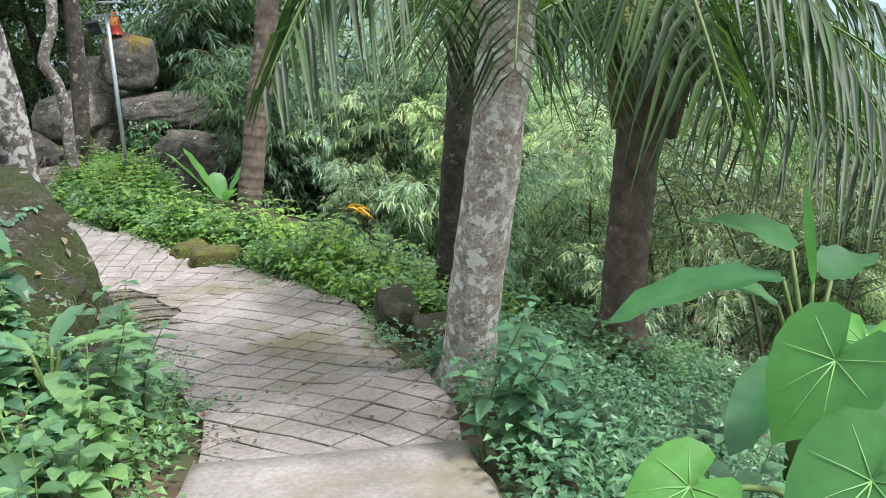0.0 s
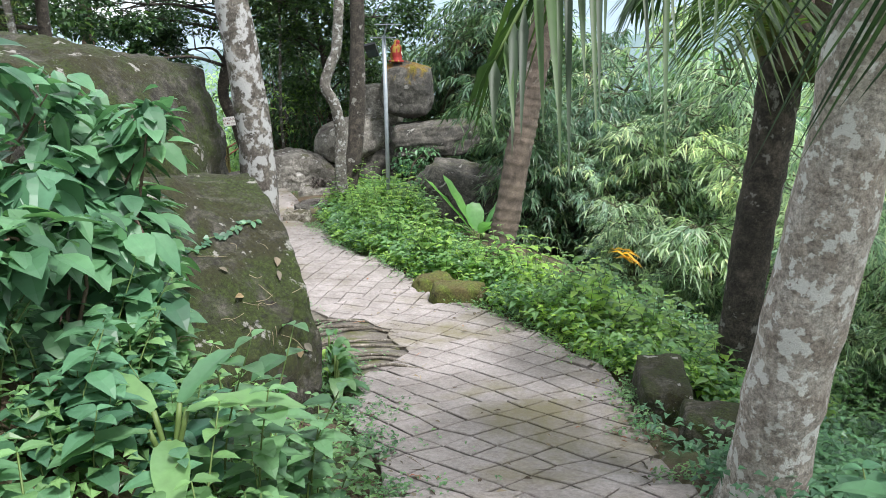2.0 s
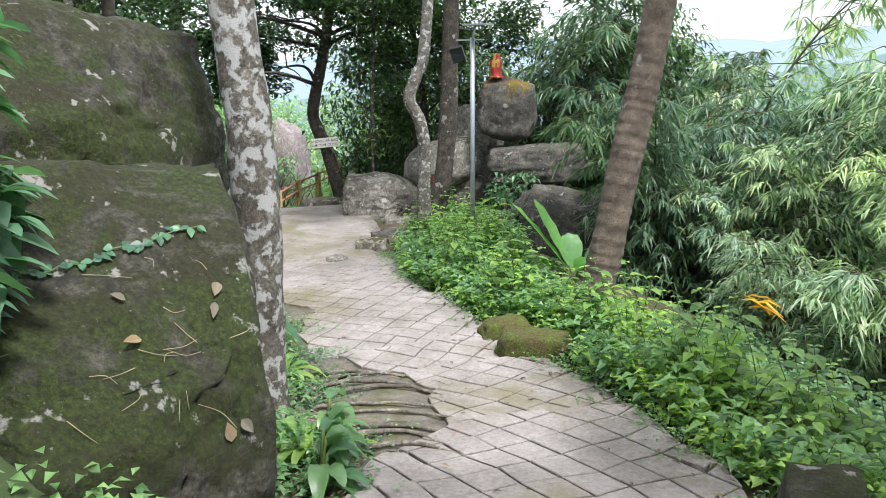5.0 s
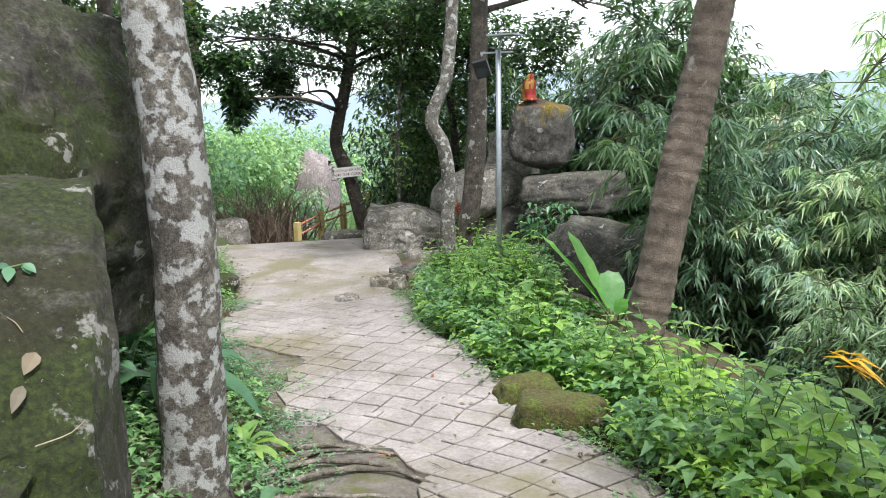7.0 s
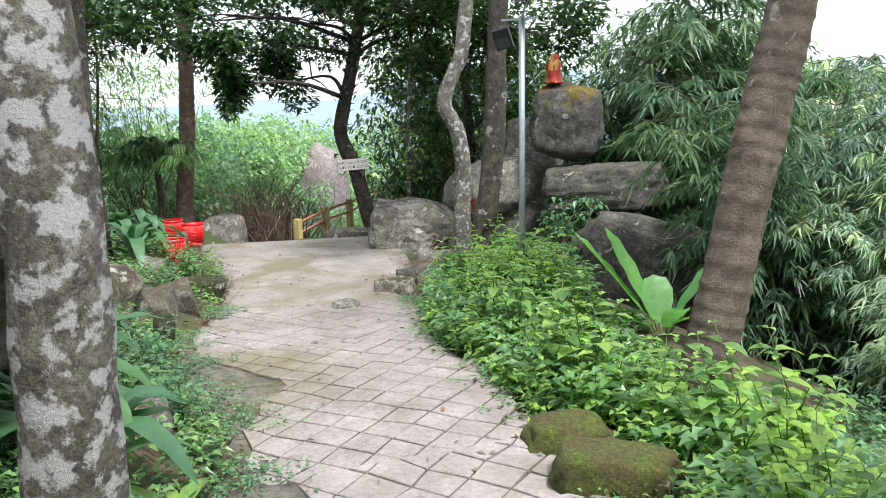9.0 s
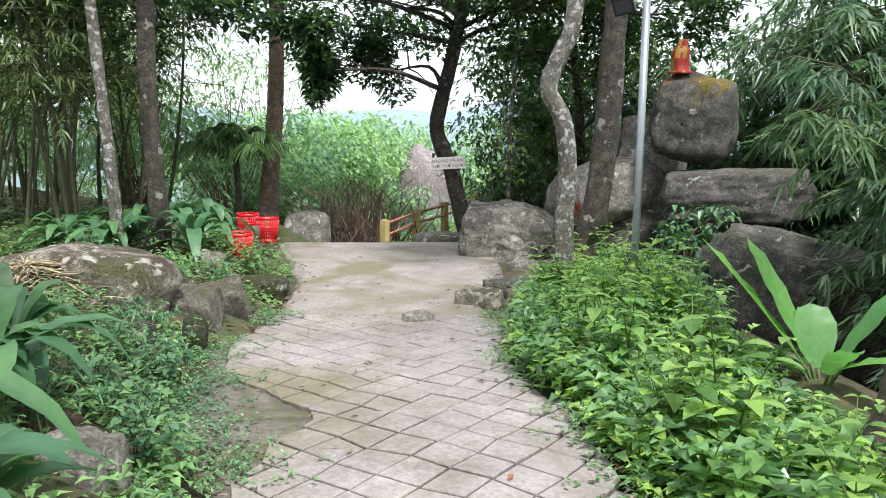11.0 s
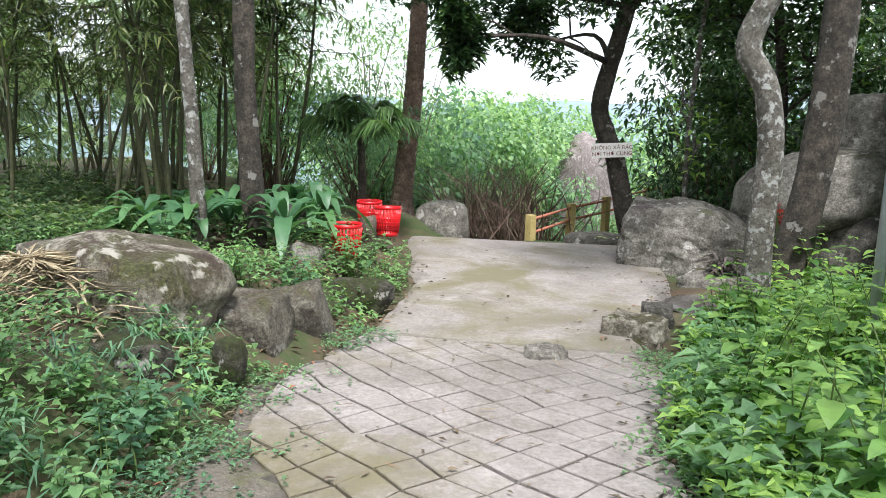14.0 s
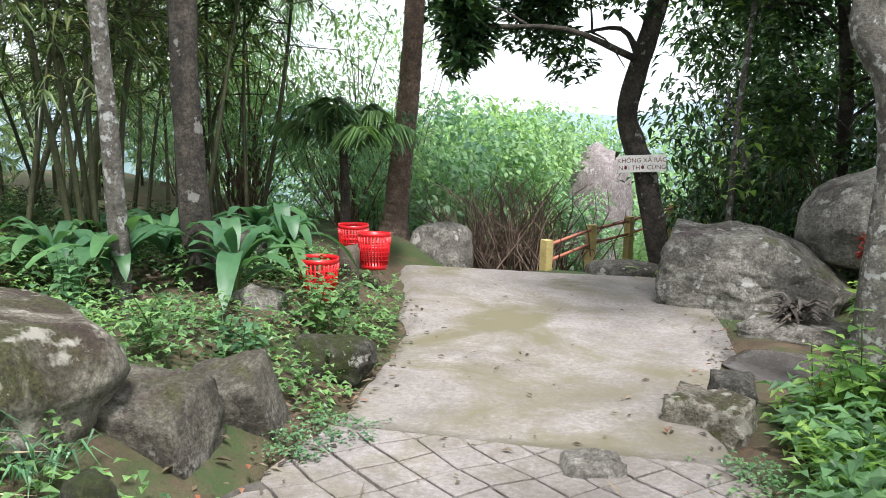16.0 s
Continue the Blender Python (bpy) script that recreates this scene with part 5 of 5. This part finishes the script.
# ---- railing ----
def railing():
    ob = thing("railing", "low concrete railing with yellow posts and red rails", "railing", pose(-11.59, 16.26, -2.5), "", "")
    spots = [(0, 0), (-0.74, 1.58), (-1.17, 2.9), (-2.04, 5.07), (-2.63, 6.74)]
    for x, y in spots:
        part("post", Soup().box(x - 0.055, y - 0.055, -1.6, x + 0.055, y + 0.055, 0.45).mesh("post", M_YELLOW, False), ob, "yellow painted post")
    for z in (0.18, 0.38):
        for (x0, y0), (x1, y1) in zip(spots[:-1], spots[1:]):
            part("rail", Soup().tube([(x0, y0, z), (x1, y1, z)], 0.022, 8).mesh("rail", M_RAIL), ob, "faded red rail")


railing()


# ---- banana plant ----
def big_leaf(soup, at, way, length, width, droop, n=10, cup=0.25, heart=False):
    """A broad leaf with a midrib, cupped and bending over."""
    way, at = Vector(way).normalized(), Vector(at)
    side = way.cross(Vector((0, 0, 1))).normalized()
    vs, fs = [], []
    for i in range(n + 1):
        u = i / n
        c = at + way * length * u - Vector((0, 0, droop * length * u * u))
        w = width * (math.sin(math.pi * min(1, 0.06 + u * 0.94)) ** 0.6 if not heart else (1.15 * math.sqrt(max(0, 1 - (u - 0.0) ** 1.6)) * min(1, u * 8 + 0.75)))
        if i == n:
            w = 0.004
        for k in (-1, -0.5, 0, 0.5, 1):
            wav = 0.05 * width * math.sin(u * 22 + k * 3) * abs(k)
            vs.append(c + side * w * 0.5 * k + Vector((0, 0, cup * w * abs(k) * 0.5 + wav)) - (way * length * 0.22 * abs(k) * max(0, 1 - u * 3) if heart else Vector()))
    for i in range(n):
        for k in range(4):
            a = i * 5 + k
            fs.append((a, a + 1, a + 6, a + 5))
    soup.add(vs, fs)


def broad_plant(name, label, at, leaves, material, category="plant", stalk=0.3, heart=False, group=""):
    """leaves: azimuth, elevation, length, width, droop, height of the leaf's foot."""
    ob = thing(name, label, category, pose(*at), group)
    for az, el, length, width, droop, h in leaves:
        way = Vector((math.cos(radians(az)) * math.cos(radians(el)), math.sin(radians(az)) * math.cos(radians(el)), math.sin(radians(el))))
        foot = Vector((way.x * stalk * 0.5, way.y * stalk * 0.5, h))
        s = Soup()
        big_leaf(s, foot, way, length, width, droop, heart=heart)
        leaf = part("leaf", s.mesh("leaf", material), ob)
        part("stalk", Soup().tube(curve_pts([(0, 0, -0.05), (foot.x * 0.3, foot.y * 0.3, h * 0.6), foot], 6), lerps(0.022 * stalk / 0.3, 0.01, 6), 7).mesh("stalk", M_STEM), leaf)
    return ob


broad_plant("banana_plant", "young banana plant with pale green upright leaves", (-3.62, 12.55, -2.5), [(205, 52, 1.2, 0.34, 0.06, 0.46), (180, 60, 1.0, 0.3, 0.04, 0.5), (130, 70, 0.6, 0.3, 0.25, 0.46), (30, 58, 0.95, 0.27, 0.12, 0.5), (345, 30, 0.7, 0.26, 0.3, 0.5), (225, 35, 0.5, 0.22, 0.5, 0.44), (310, 50, 0.55, 0.22, 0.3, 0.46)], M_BANANA, "banana plant")
def heart_leaf(soup, centre, normal, tip, size):
    """A heart-shaped blade with sunken veins, its stalk joining at the centre."""
    n, u = Vector(normal).normalized(), Vector(tip)
    u = (u - n * u.dot(n)).normalized()
    v = n.cross(u)
    half = [(1.0, 0.0), (0.84, 0.13), (0.66, 0.29), (0.42, 0.44), (0.15, 0.54), (-0.1, 0.55), (-0.32, 0.47), (-0.46, 0.30), (-0.45, 0.14), (-0.2, 0.02)]
    ring = half + [(a, -b) for a, b in reversed(half[1:])]
    c = Vector(centre)
    vs, m = [c - n * size * 0.05], len(ring)
    for k in (0.35, 0.7, 1.0):
        for i, (a, b) in enumerate(ring):
            vein = -0.015 if i % 3 == 0 else 0.012
            lift = vein * k + 0.10 * k * k * abs(b) - 0.12 * k * k * max(0, a) + 0.02 * math.sin(i * 2.1) * (k == 1.0)
            vs.append(c + (u * a + v * b) * size * k + n * size * lift)
    fs = [(0, 1 + i, 1 + (i + 1) % m) for i in range(m)]
    for r in (0, 1):
        fs += [(1 + r * m + i, 1 + (r + 1) * m + i, 1 + (r + 1) * m + (i + 1) % m, 1 + r * m + (i + 1) % m) for i in range(m)]
    soup.add(vs, fs)


def taro(at, leaves):
    ob = thing("taro_plant", "large heart-shaped green taro leaves on tall stalks", "taro plant", pose(*at))
    base = Vector(at)
    for c, nor, tip, size in leaves:
        s = Soup()
        heart_leaf(s, Vector(c) - base, nor, tip, size)
        leaf = part("leaf", s.mesh("leaf", M_TARO), ob)
        c = Vector(c) - base
        n = Vector(nor).normalized()
        u = (Vector(tip) - n * Vector(tip).dot(n)).normalized()
        v = n.cross(u)
        for a, b in ((0.93, 0.0), (0.62, 0.27), (0.62, -0.27), (0.15, 0.48), (0.15, -0.48), (-0.28, 0.42), (-0.28, -0.42)):
            vein = Soup().tube([c + (u * a + v * b) * size * k + n * size * (-0.05 + 0.05 * min(1, k * 2.9) + 0.10 * k * k * abs(b) - 0.12 * k * k * max(0, a) + 0.008) for k in (0, 0.35, 0.7, 0.95)], [0.0028, 0.002, 0.0014, 0.0006], 5)
            part("vein", vein.mesh("vein", M_VEIN), leaf, "pale leaf vein")
        part("stalk", Soup().tube(curve_pts([(0, 0, -0.05), (c.x * 0.4, c.y * 0.4, c.z * 0.7), c - Vector(nor) * 0.02], 8), lerps(0.018, 0.008, 8), 7).mesh("stalk", M_STEM), leaf)


taro((1.45, 2.35, -0.75), [((1.17, 2.12, 0.34), (-0.55, -0.7, 0.55), (-0.5, -0.1, -0.8), 0.32), ((1.12, 1.75, 0.18), (-0.4, -0.65, 0.75), (-0.6, -0.3, -0.4), 0.34), ((0.72, 1.95, 0.02), (-0.2, -0.5, 0.9), (-0.8, -0.3, -0.2), 0.26), ((1.55, 2.0, 0.15), (-0.3, -0.6, 0.7), (0.3, -0.5, -0.5), 0.3), ((1.62, 2.75, 0.1), (-0.2, -0.3, 0.9), (-0.4, -0.6, -0.2), 0.3)])
broad_plant("broadleaf_plant", "dark green plant with long paddle leaves", (1.8, 3.5, -1.0), [(187, 4, 0.85, 0.3, 0.3, 1.08), (115, 12, 0.75, 0.3, 0.3, 1.15), (50, 15, 0.6, 0.28, 0.3, 1.0), (262, 0, 0.6, 0.28, 0.35, 0.85), (195, 76, 0.5, 0.08, 0.0, 1.05), (325, 0, 0.7, 0.28, 0.3, 0.85), (225, -8, 0.6, 0.26, 0.3, 0.72), (160, 30, 0.5, 0.2, 0.4, 0.9)], M_BROAD, "plant", 0.4)
broad_plant("broadleaf_plant", "low plant with long yellow-green leaves on the bank", (-1.85, 3.3, ground_z(-1.85, 3.3)), [(20, 15, 0.42, 0.12, 0.25, 0.5), (250, 20, 0.36, 0.11, 0.3, 0.45), (310, 10, 0.4, 0.12, 0.3, 0.42), (170, 30, 0.35, 0.11, 0.3, 0.48), (80, 35, 0.35, 0.1, 0.3, 0.5)], M_HERB, "plant", 0.15)
for x, y in ((-10.6, 11.05), (-10.15, 11.75), (-11.0, 10.7), (-11.2, 11.6), (-10.9, 12.5), (-11.9, 11.3), (-11.6, 12.6), (-5.2, 7.6), (-5.6, 8.0), (-4.6, 7.5), (-6.1, 8.3)):
    broad_plant("strap_leaf_plant", "clump of long arching dark green leaves", (x, y, ground_z(x, y)), [(U(0, 360), U(35, 75), U(0.5, 0.9), U(0.10, 0.17), U(0.5, 0.95), U(0.1, 0.35)) for _ in range(18)], M_STRAP, "plant", 0.1, False, "strap-leaved plants")


# ---- litter, roots, mud ----
def litter(name, label, count, where, size, lift=0.012, thin=False, material=None):
    s = Soup()
    for _ in range(count):
        p = where()
        a = U(0, 6.28)
        l = size * U(0.5, 1.3)
        s.leaf((p[0], p[1], p[2] + lift * U(0.5, 1.5)), (math.cos(a), math.sin(a), U(-0.05, 0.12)), (U(-0.3, 0.3), U(-0.3, 0.3), 1), l, l * (0.05 if thin else U(0.3, 0.5)), 0.05, 0.3)
    tagged(part(name, s.mesh(name, material or M_DRY, False)), label, "leaf litter", kind="stuff")


def on_path():
    s = U(9.8, 26.2)
    return path_point(s, U(-1, 1) * edge(s, -1) * 0.92)


def path_rim():
    s = U(9.8, 24.5)
    sd = rnd.choice((-1, 1))
    return path_point(s, sd * (edge(s, sd) - abs(rnd.gauss(0, 0.12))))


def on_bank():
    x, y = beside(U(12, 24.5), 1, U(0.1, 3.0))
    return Vector((x, y, ground_z(x, y)))


def straw_heap():
    a, r = U(0, 6.28), abs(rnd.gauss(0, 0.35))
    x, y = -8.5 + r * math.cos(a), 9.3 + r * math.sin(a) * 0.8
    return Vector((x, y, max(ground_z(x, y), -1.95) + max(0, 0.3 - r * 0.4)))


litter("fallen_leaves", "dry brown leaves scattered over the path", 190, on_path, 0.055)
litter("fallen_leaves", "dry leaf litter along the path rim", 900, path_rim, 0.055)
litter("fallen_leaves", "dry leaf litter on the bank", 2600, on_bank, 0.08, lift=0.02)
litter("straw", "heap of dry bamboo straw", 700, straw_heap, 0.3, lift=0.03, thin=True, material=M_STRAW)
litter("straw", "dry stalks and twigs strewn over the path", 60, on_path, 0.16, thin=True)
for k in range(9):
    p0 = Vector((-3.72, 7.1, -1.85))
    s0, d0 = 15.7 - k * 0.25, 1.2 - 0.03 * k
    far = U(0.75, 1.05) if k < 6 else U(0.45, 0.7)
    p1 = path_point(s0, d0 + 0.1, 0.02)
    p2 = path_point(s0 - U(0.0, 0.2), d0 - far * 0.5, 0.012)
    p3 = path_point(s0 - U(0.2, 0.5), d0 - far, -0.03)
    r0 = U(0.014, 0.028)
    root = part("root", Soup().tube([q + Vector((0.04 * noise.noise(q * 4), 0.04 * noise.noise(q * 4 + Vector((9, 0, 0))), 0.012 * noise.noise(q * 7))) for q in curve_pts([p0, p1, p2, p3], 30)], lerps(r0, 0.008, 30), 9, 0.5).mesh("root", M_ROOT))
    tagged(root, "grey surface root creeping over the path edge", "root", "surface roots")
mud = rock("puddle", "dark wet muddy puddle beside the terrace", (-7.75, 15.05, -2.385), (0.42, 0.5, 0.03), 10, 40, M_WATER, 0.1, 0.12, (0, 0), 4, "", "puddle")

# ---- growth and litter on the big boulder ----
BIG_SKIN = BVHTree.FromPolygons([BIG.matrix_world @ v.co for v in BIG.data.vertices], [tuple(p.vertices) for p in BIG.data.polygons])


def on_boulder(y, z):
    """The place and slope of the boulder's face towards the path."""
    at, nor, _, _ = BIG_SKIN.ray_cast(Vector((-0.5, y - 0.6, z + 1.4)), Vector((-0.82, 0.2, -0.5)).normalized())
    return (at, nor) if at else (None, None)


for k in range(26):
    at, nor = on_boulder(U(4.7, 5.7), U(-1.2, -0.1))
    if not at:
        continue
    way = Vector((U(-1, 1), U(-1, 1), U(-1, 1)))
    way = (way - nor * way.dot(nor)).normalized()
    if k < 7:
        s = Soup()
        s.wide_leaf(at + nor * 0.012, way + nor * 0.15, nor, U(0.07, 0.11), U(0.035, 0.055), 0.05, 0.4)
        tagged(part("fallen_leaf", s.mesh("fallen_leaf", M_DRY, False)), "curled brown dead leaf lying on a boulder", "leaf", "leaves on the boulder")
    else:
        l = U(0.06, 0.2)
        side = nor.cross(way)
        s = Soup().tube(curve_pts([at + nor * 0.006 - way * l / 2, at + nor * 0.014 + side * U(-0.03, 0.03), at + nor * 0.006 + way * l / 2], 6), lerps(0.002, 0.001, 6), 5)
        tagged(part("twig", s.mesh("twig", M_STRAW)), "thin dry straw lying on a boulder", "twig", "twigs on the boulder")
creeper = thing("creeper", "small leafy creeper trailing over a boulder", "creeper", Matrix.Identity(4))
trail, fol = [], Soup()
for k in range(26):
    at, nor = on_boulder(4.75 + k * 0.04, -0.05 - 0.06 * noise.noise(Vector((k * 0.3, 0, 0))))
    if at:
        trail.append(at + nor * 0.015)
        for q in range(2):
            a = Vector((U(-1, 1), U(-1, 1), U(-0.8, 0.4)))
            fol.wide_leaf(at + nor * 0.02, a - nor * a.dot(nor) * 0.8, nor, U(0.035, 0.06), U(0.03, 0.045), 0.1)
if len(trail) > 3:
    part("vine", Soup().tube(trail, 0.004, 5).mesh("vine", M_STEM), creeper)
    tagged(part("foliage", fol.mesh("foliage", M_BUSH, False), creeper), kind="stuff")
for x, y, z in ((-2.78, 6.2, -1.8), (-2.92, 6.42, -1.8), (-3.05, 6.62, -1.82)):
    broad_plant("broadleaf_herb", "drooping broad green leaves at a boulder's foot", (x, y, z), [(U(-70, 110), U(20, 65), U(0.18, 0.3), U(0.07, 0.11), U(0.6, 1.0), U(0.1, 0.45)) for _ in range(14)], M_HERB, "plant", 0.1, False, "plants at the boulder's foot")

# ---- small things ----
tangle = Soup()
for k in range(300):
    c = Vector((-13.4 + rnd.gauss(0, 0.6), 17.3 + rnd.gauss(0, 0.5), -2.9))
    e = c + Vector((U(-0.9, 0.9), U(-0.9, 0.9), U(0.5, 1.5)))
    tangle.tube(curve_pts([c, c.lerp(e, 0.5) + Vector((U(-0.3, 0.3), U(-0.3, 0.3), 0.2)), e], 5), lerps(0.012, 0.003, 5), 4)
tagged(part("dry_brush", tangle.mesh("dry_brush", M_TWIG)), "tangle of bare reddish brown twigs", "dry brush", kind="stuff")
tree("sapling", "slim pale sapling stem behind a boulder", [(-10.2, 17.9, -2.9), (-10.2, 17.87, -1.7), (-10.19, 17.87, -0.5), (-10.1, 17.9, 1.2), (-10.15, 17.9, 2.6)], 0.04, 0.03, M_BARKG, [((-10.0, 17.8, -1.0), (0.3, 0.3, 0.5)), ((-10.4, 18.0, -0.4), (0.3, 0.3, 0.3))], (0.16, 0.07), 40, M_HERBB)
sprig = thing("flowering_plant", "small plant with dull red flower heads", "plant", pose(-7.7, 16.2, -2.3))
for k, (x, y, z) in enumerate(((-0.06, -0.1, 0.8), (0.12, 0.0, 0.72), (-0.16, 0.1, 0.66))):
    part("stem", Soup().tube(curve_pts([(0, 0, 0), (x * 0.4, y * 0.4, z * 0.5), (x, y, z)], 5), 0.01, 5).mesh("stem", M_STEM), sprig)
    s = Soup()
    for q in range(26):
        d = Vector((U(-1, 1), U(-1, 1), U(-0.6, 1))).normalized()
        s.leaf(Vector((x, y, z)) + d * 0.02, d, (0, 0, 1), 0.075, 0.045, 0.1)
    part("flower", s.mesh("flower", M_FLOWER, False), sprig, "dull red flower head")
s = Soup()
for q in range(60):
    a, z = U(0, 6.28), U(0.1, 0.7)
    s.leaf((U(-0.05, 0.05), U(-0.05, 0.05), z * 0.6), (math.cos(a), math.sin(a), U(0, 0.8)), (0, 0, 1), 0.26, 0.045, 0.5)
tagged(part("foliage", s.mesh("foliage", M_HERBB, False), sprig), kind="stuff")
dead = Soup()
for q in range(70):
    a = U(0, 6.28)
    dead.leaf((U(-0.1, 0.1), U(-0.1, 0.1), U(0, 0.2)), (math.cos(a), math.sin(a), U(-0.1, 0.9)), (0, 0, 1), U(0.15, 0.34), 0.05, 0.4)
clump = part("withered_plant", dead.mesh("withered_plant", M_WITHER, False))
clump.matrix_world = pose(-8.2, 15.95, -2.3)
tagged(clump, "withered brown plant clump against a boulder", "dead plant")


def bottle(name, label, at, turn, body_mat, r, l):
    ob = thing(name, label, "bottle", pose(*at, 90, 0, turn))
    part("body", Soup().tube([(0, 0, 0), (0, 0, 0.01), (0, 0, l * 0.7), (0, 0, l * 0.86), (0, 0, l)], [r * 0.8, r, r, r * 0.4, r * 0.38], 14).mesh("body", body_mat), ob)
    part("cap", Soup().tube([(0, 0, l), (0, 0, l + 0.015)], r * 0.42, 10).mesh("cap", M_CLOTH), ob, "red screw cap")
    return ob


drink = bottle("bottle", "green and orange drink bottle lying on the ground", (-7.36, 14.7, -2.3), 70, M_BOTTLE, 0.035, 0.22)
part("wrapper", Soup().tube([(0, 0, 0.06), (0, 0, 0.12)], 0.0365, 14).mesh("wrapper", M_GOLD), drink, "orange paper wrapper")
bottle("bottle", "clear plastic bottle lying on straw", (-9.0, 9.25, -1.6), 20, M_CLEAR, 0.045, 0.2)
s = Soup()
for q in range(9):
    a = U(-0.6, 0.6)
    s.leaf((U(-0.1, 0.1), U(-0.1, 0.1), U(-0.06, 0.06)), (math.cos(a), math.sin(a), U(-0.3, 0.4)), (0, 0.3, 1), U(0.25, 0.4), 0.06, 0.3)
frondlet = part("dead_leaf", s.mesh("dead_leaf", M_ORANGE, False))
frondlet.matrix_world = pose(-1.3, 10.5, -1.62)
tagged(frondlet, "withered orange leaf spray caught in bamboo", "dead leaf")
for x, y in ((-10.6, 17.0), (-3.1, 6.5), (-3.3, 6.85), (-3.05, 6.75), (-4.3, 7.7)):
    broad_plant("fern", "low green fern with narrow fronds", (x, y, max(ground_z(x, y), -2.5)), [(U(0, 360), U(30, 70), U(0.3, 0.5), U(0.05, 0.08), U(0.5, 0.9), 0.05) for _ in range(14)], M_HERBB, "fern", 0.05, False, "ferns")

# ---- distance ----
def hills():
    # one flat blue-green per ridge: the distance haze is put into the base colour
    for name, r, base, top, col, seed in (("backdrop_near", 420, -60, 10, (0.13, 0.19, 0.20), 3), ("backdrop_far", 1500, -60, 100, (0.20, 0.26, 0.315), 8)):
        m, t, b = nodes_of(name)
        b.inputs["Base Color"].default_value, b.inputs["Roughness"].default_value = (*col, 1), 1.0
        vs, fs = [], []
        n = 160
        for k in range(n + 1):
            a = math.pi * (-0.1 + 1.2 * k / n)
            h = base + (top - base) * (0.55 + 0.5 * noise.noise(Vector((a * 2.2, seed, 0))) + 0.12 * noise.noise(Vector((a * 9, seed, 0))) + 0.03 * noise.noise(Vector((a * 40, seed, 0))))
            h += (top - base) * (0.75 if r > 1000 else 0.3) * math.exp(-((a - 1.45) / 0.3) ** 2)
            for rr, z in ((1.0, base), (1.25, h)):
                vs.append((r * rr * math.cos(a), r * rr * math.sin(a), z))
        for k in range(n):
            fs.append((2 * k, 2 * k + 2, 2 * k + 3, 2 * k + 1))
        tagged(part(name, mesh_of(name, vs, fs, m)), "distant hills with haze painted into their blue-green", "hills", kind="structure")


hills()

# ---- paving pieces last ----
build_slabs()
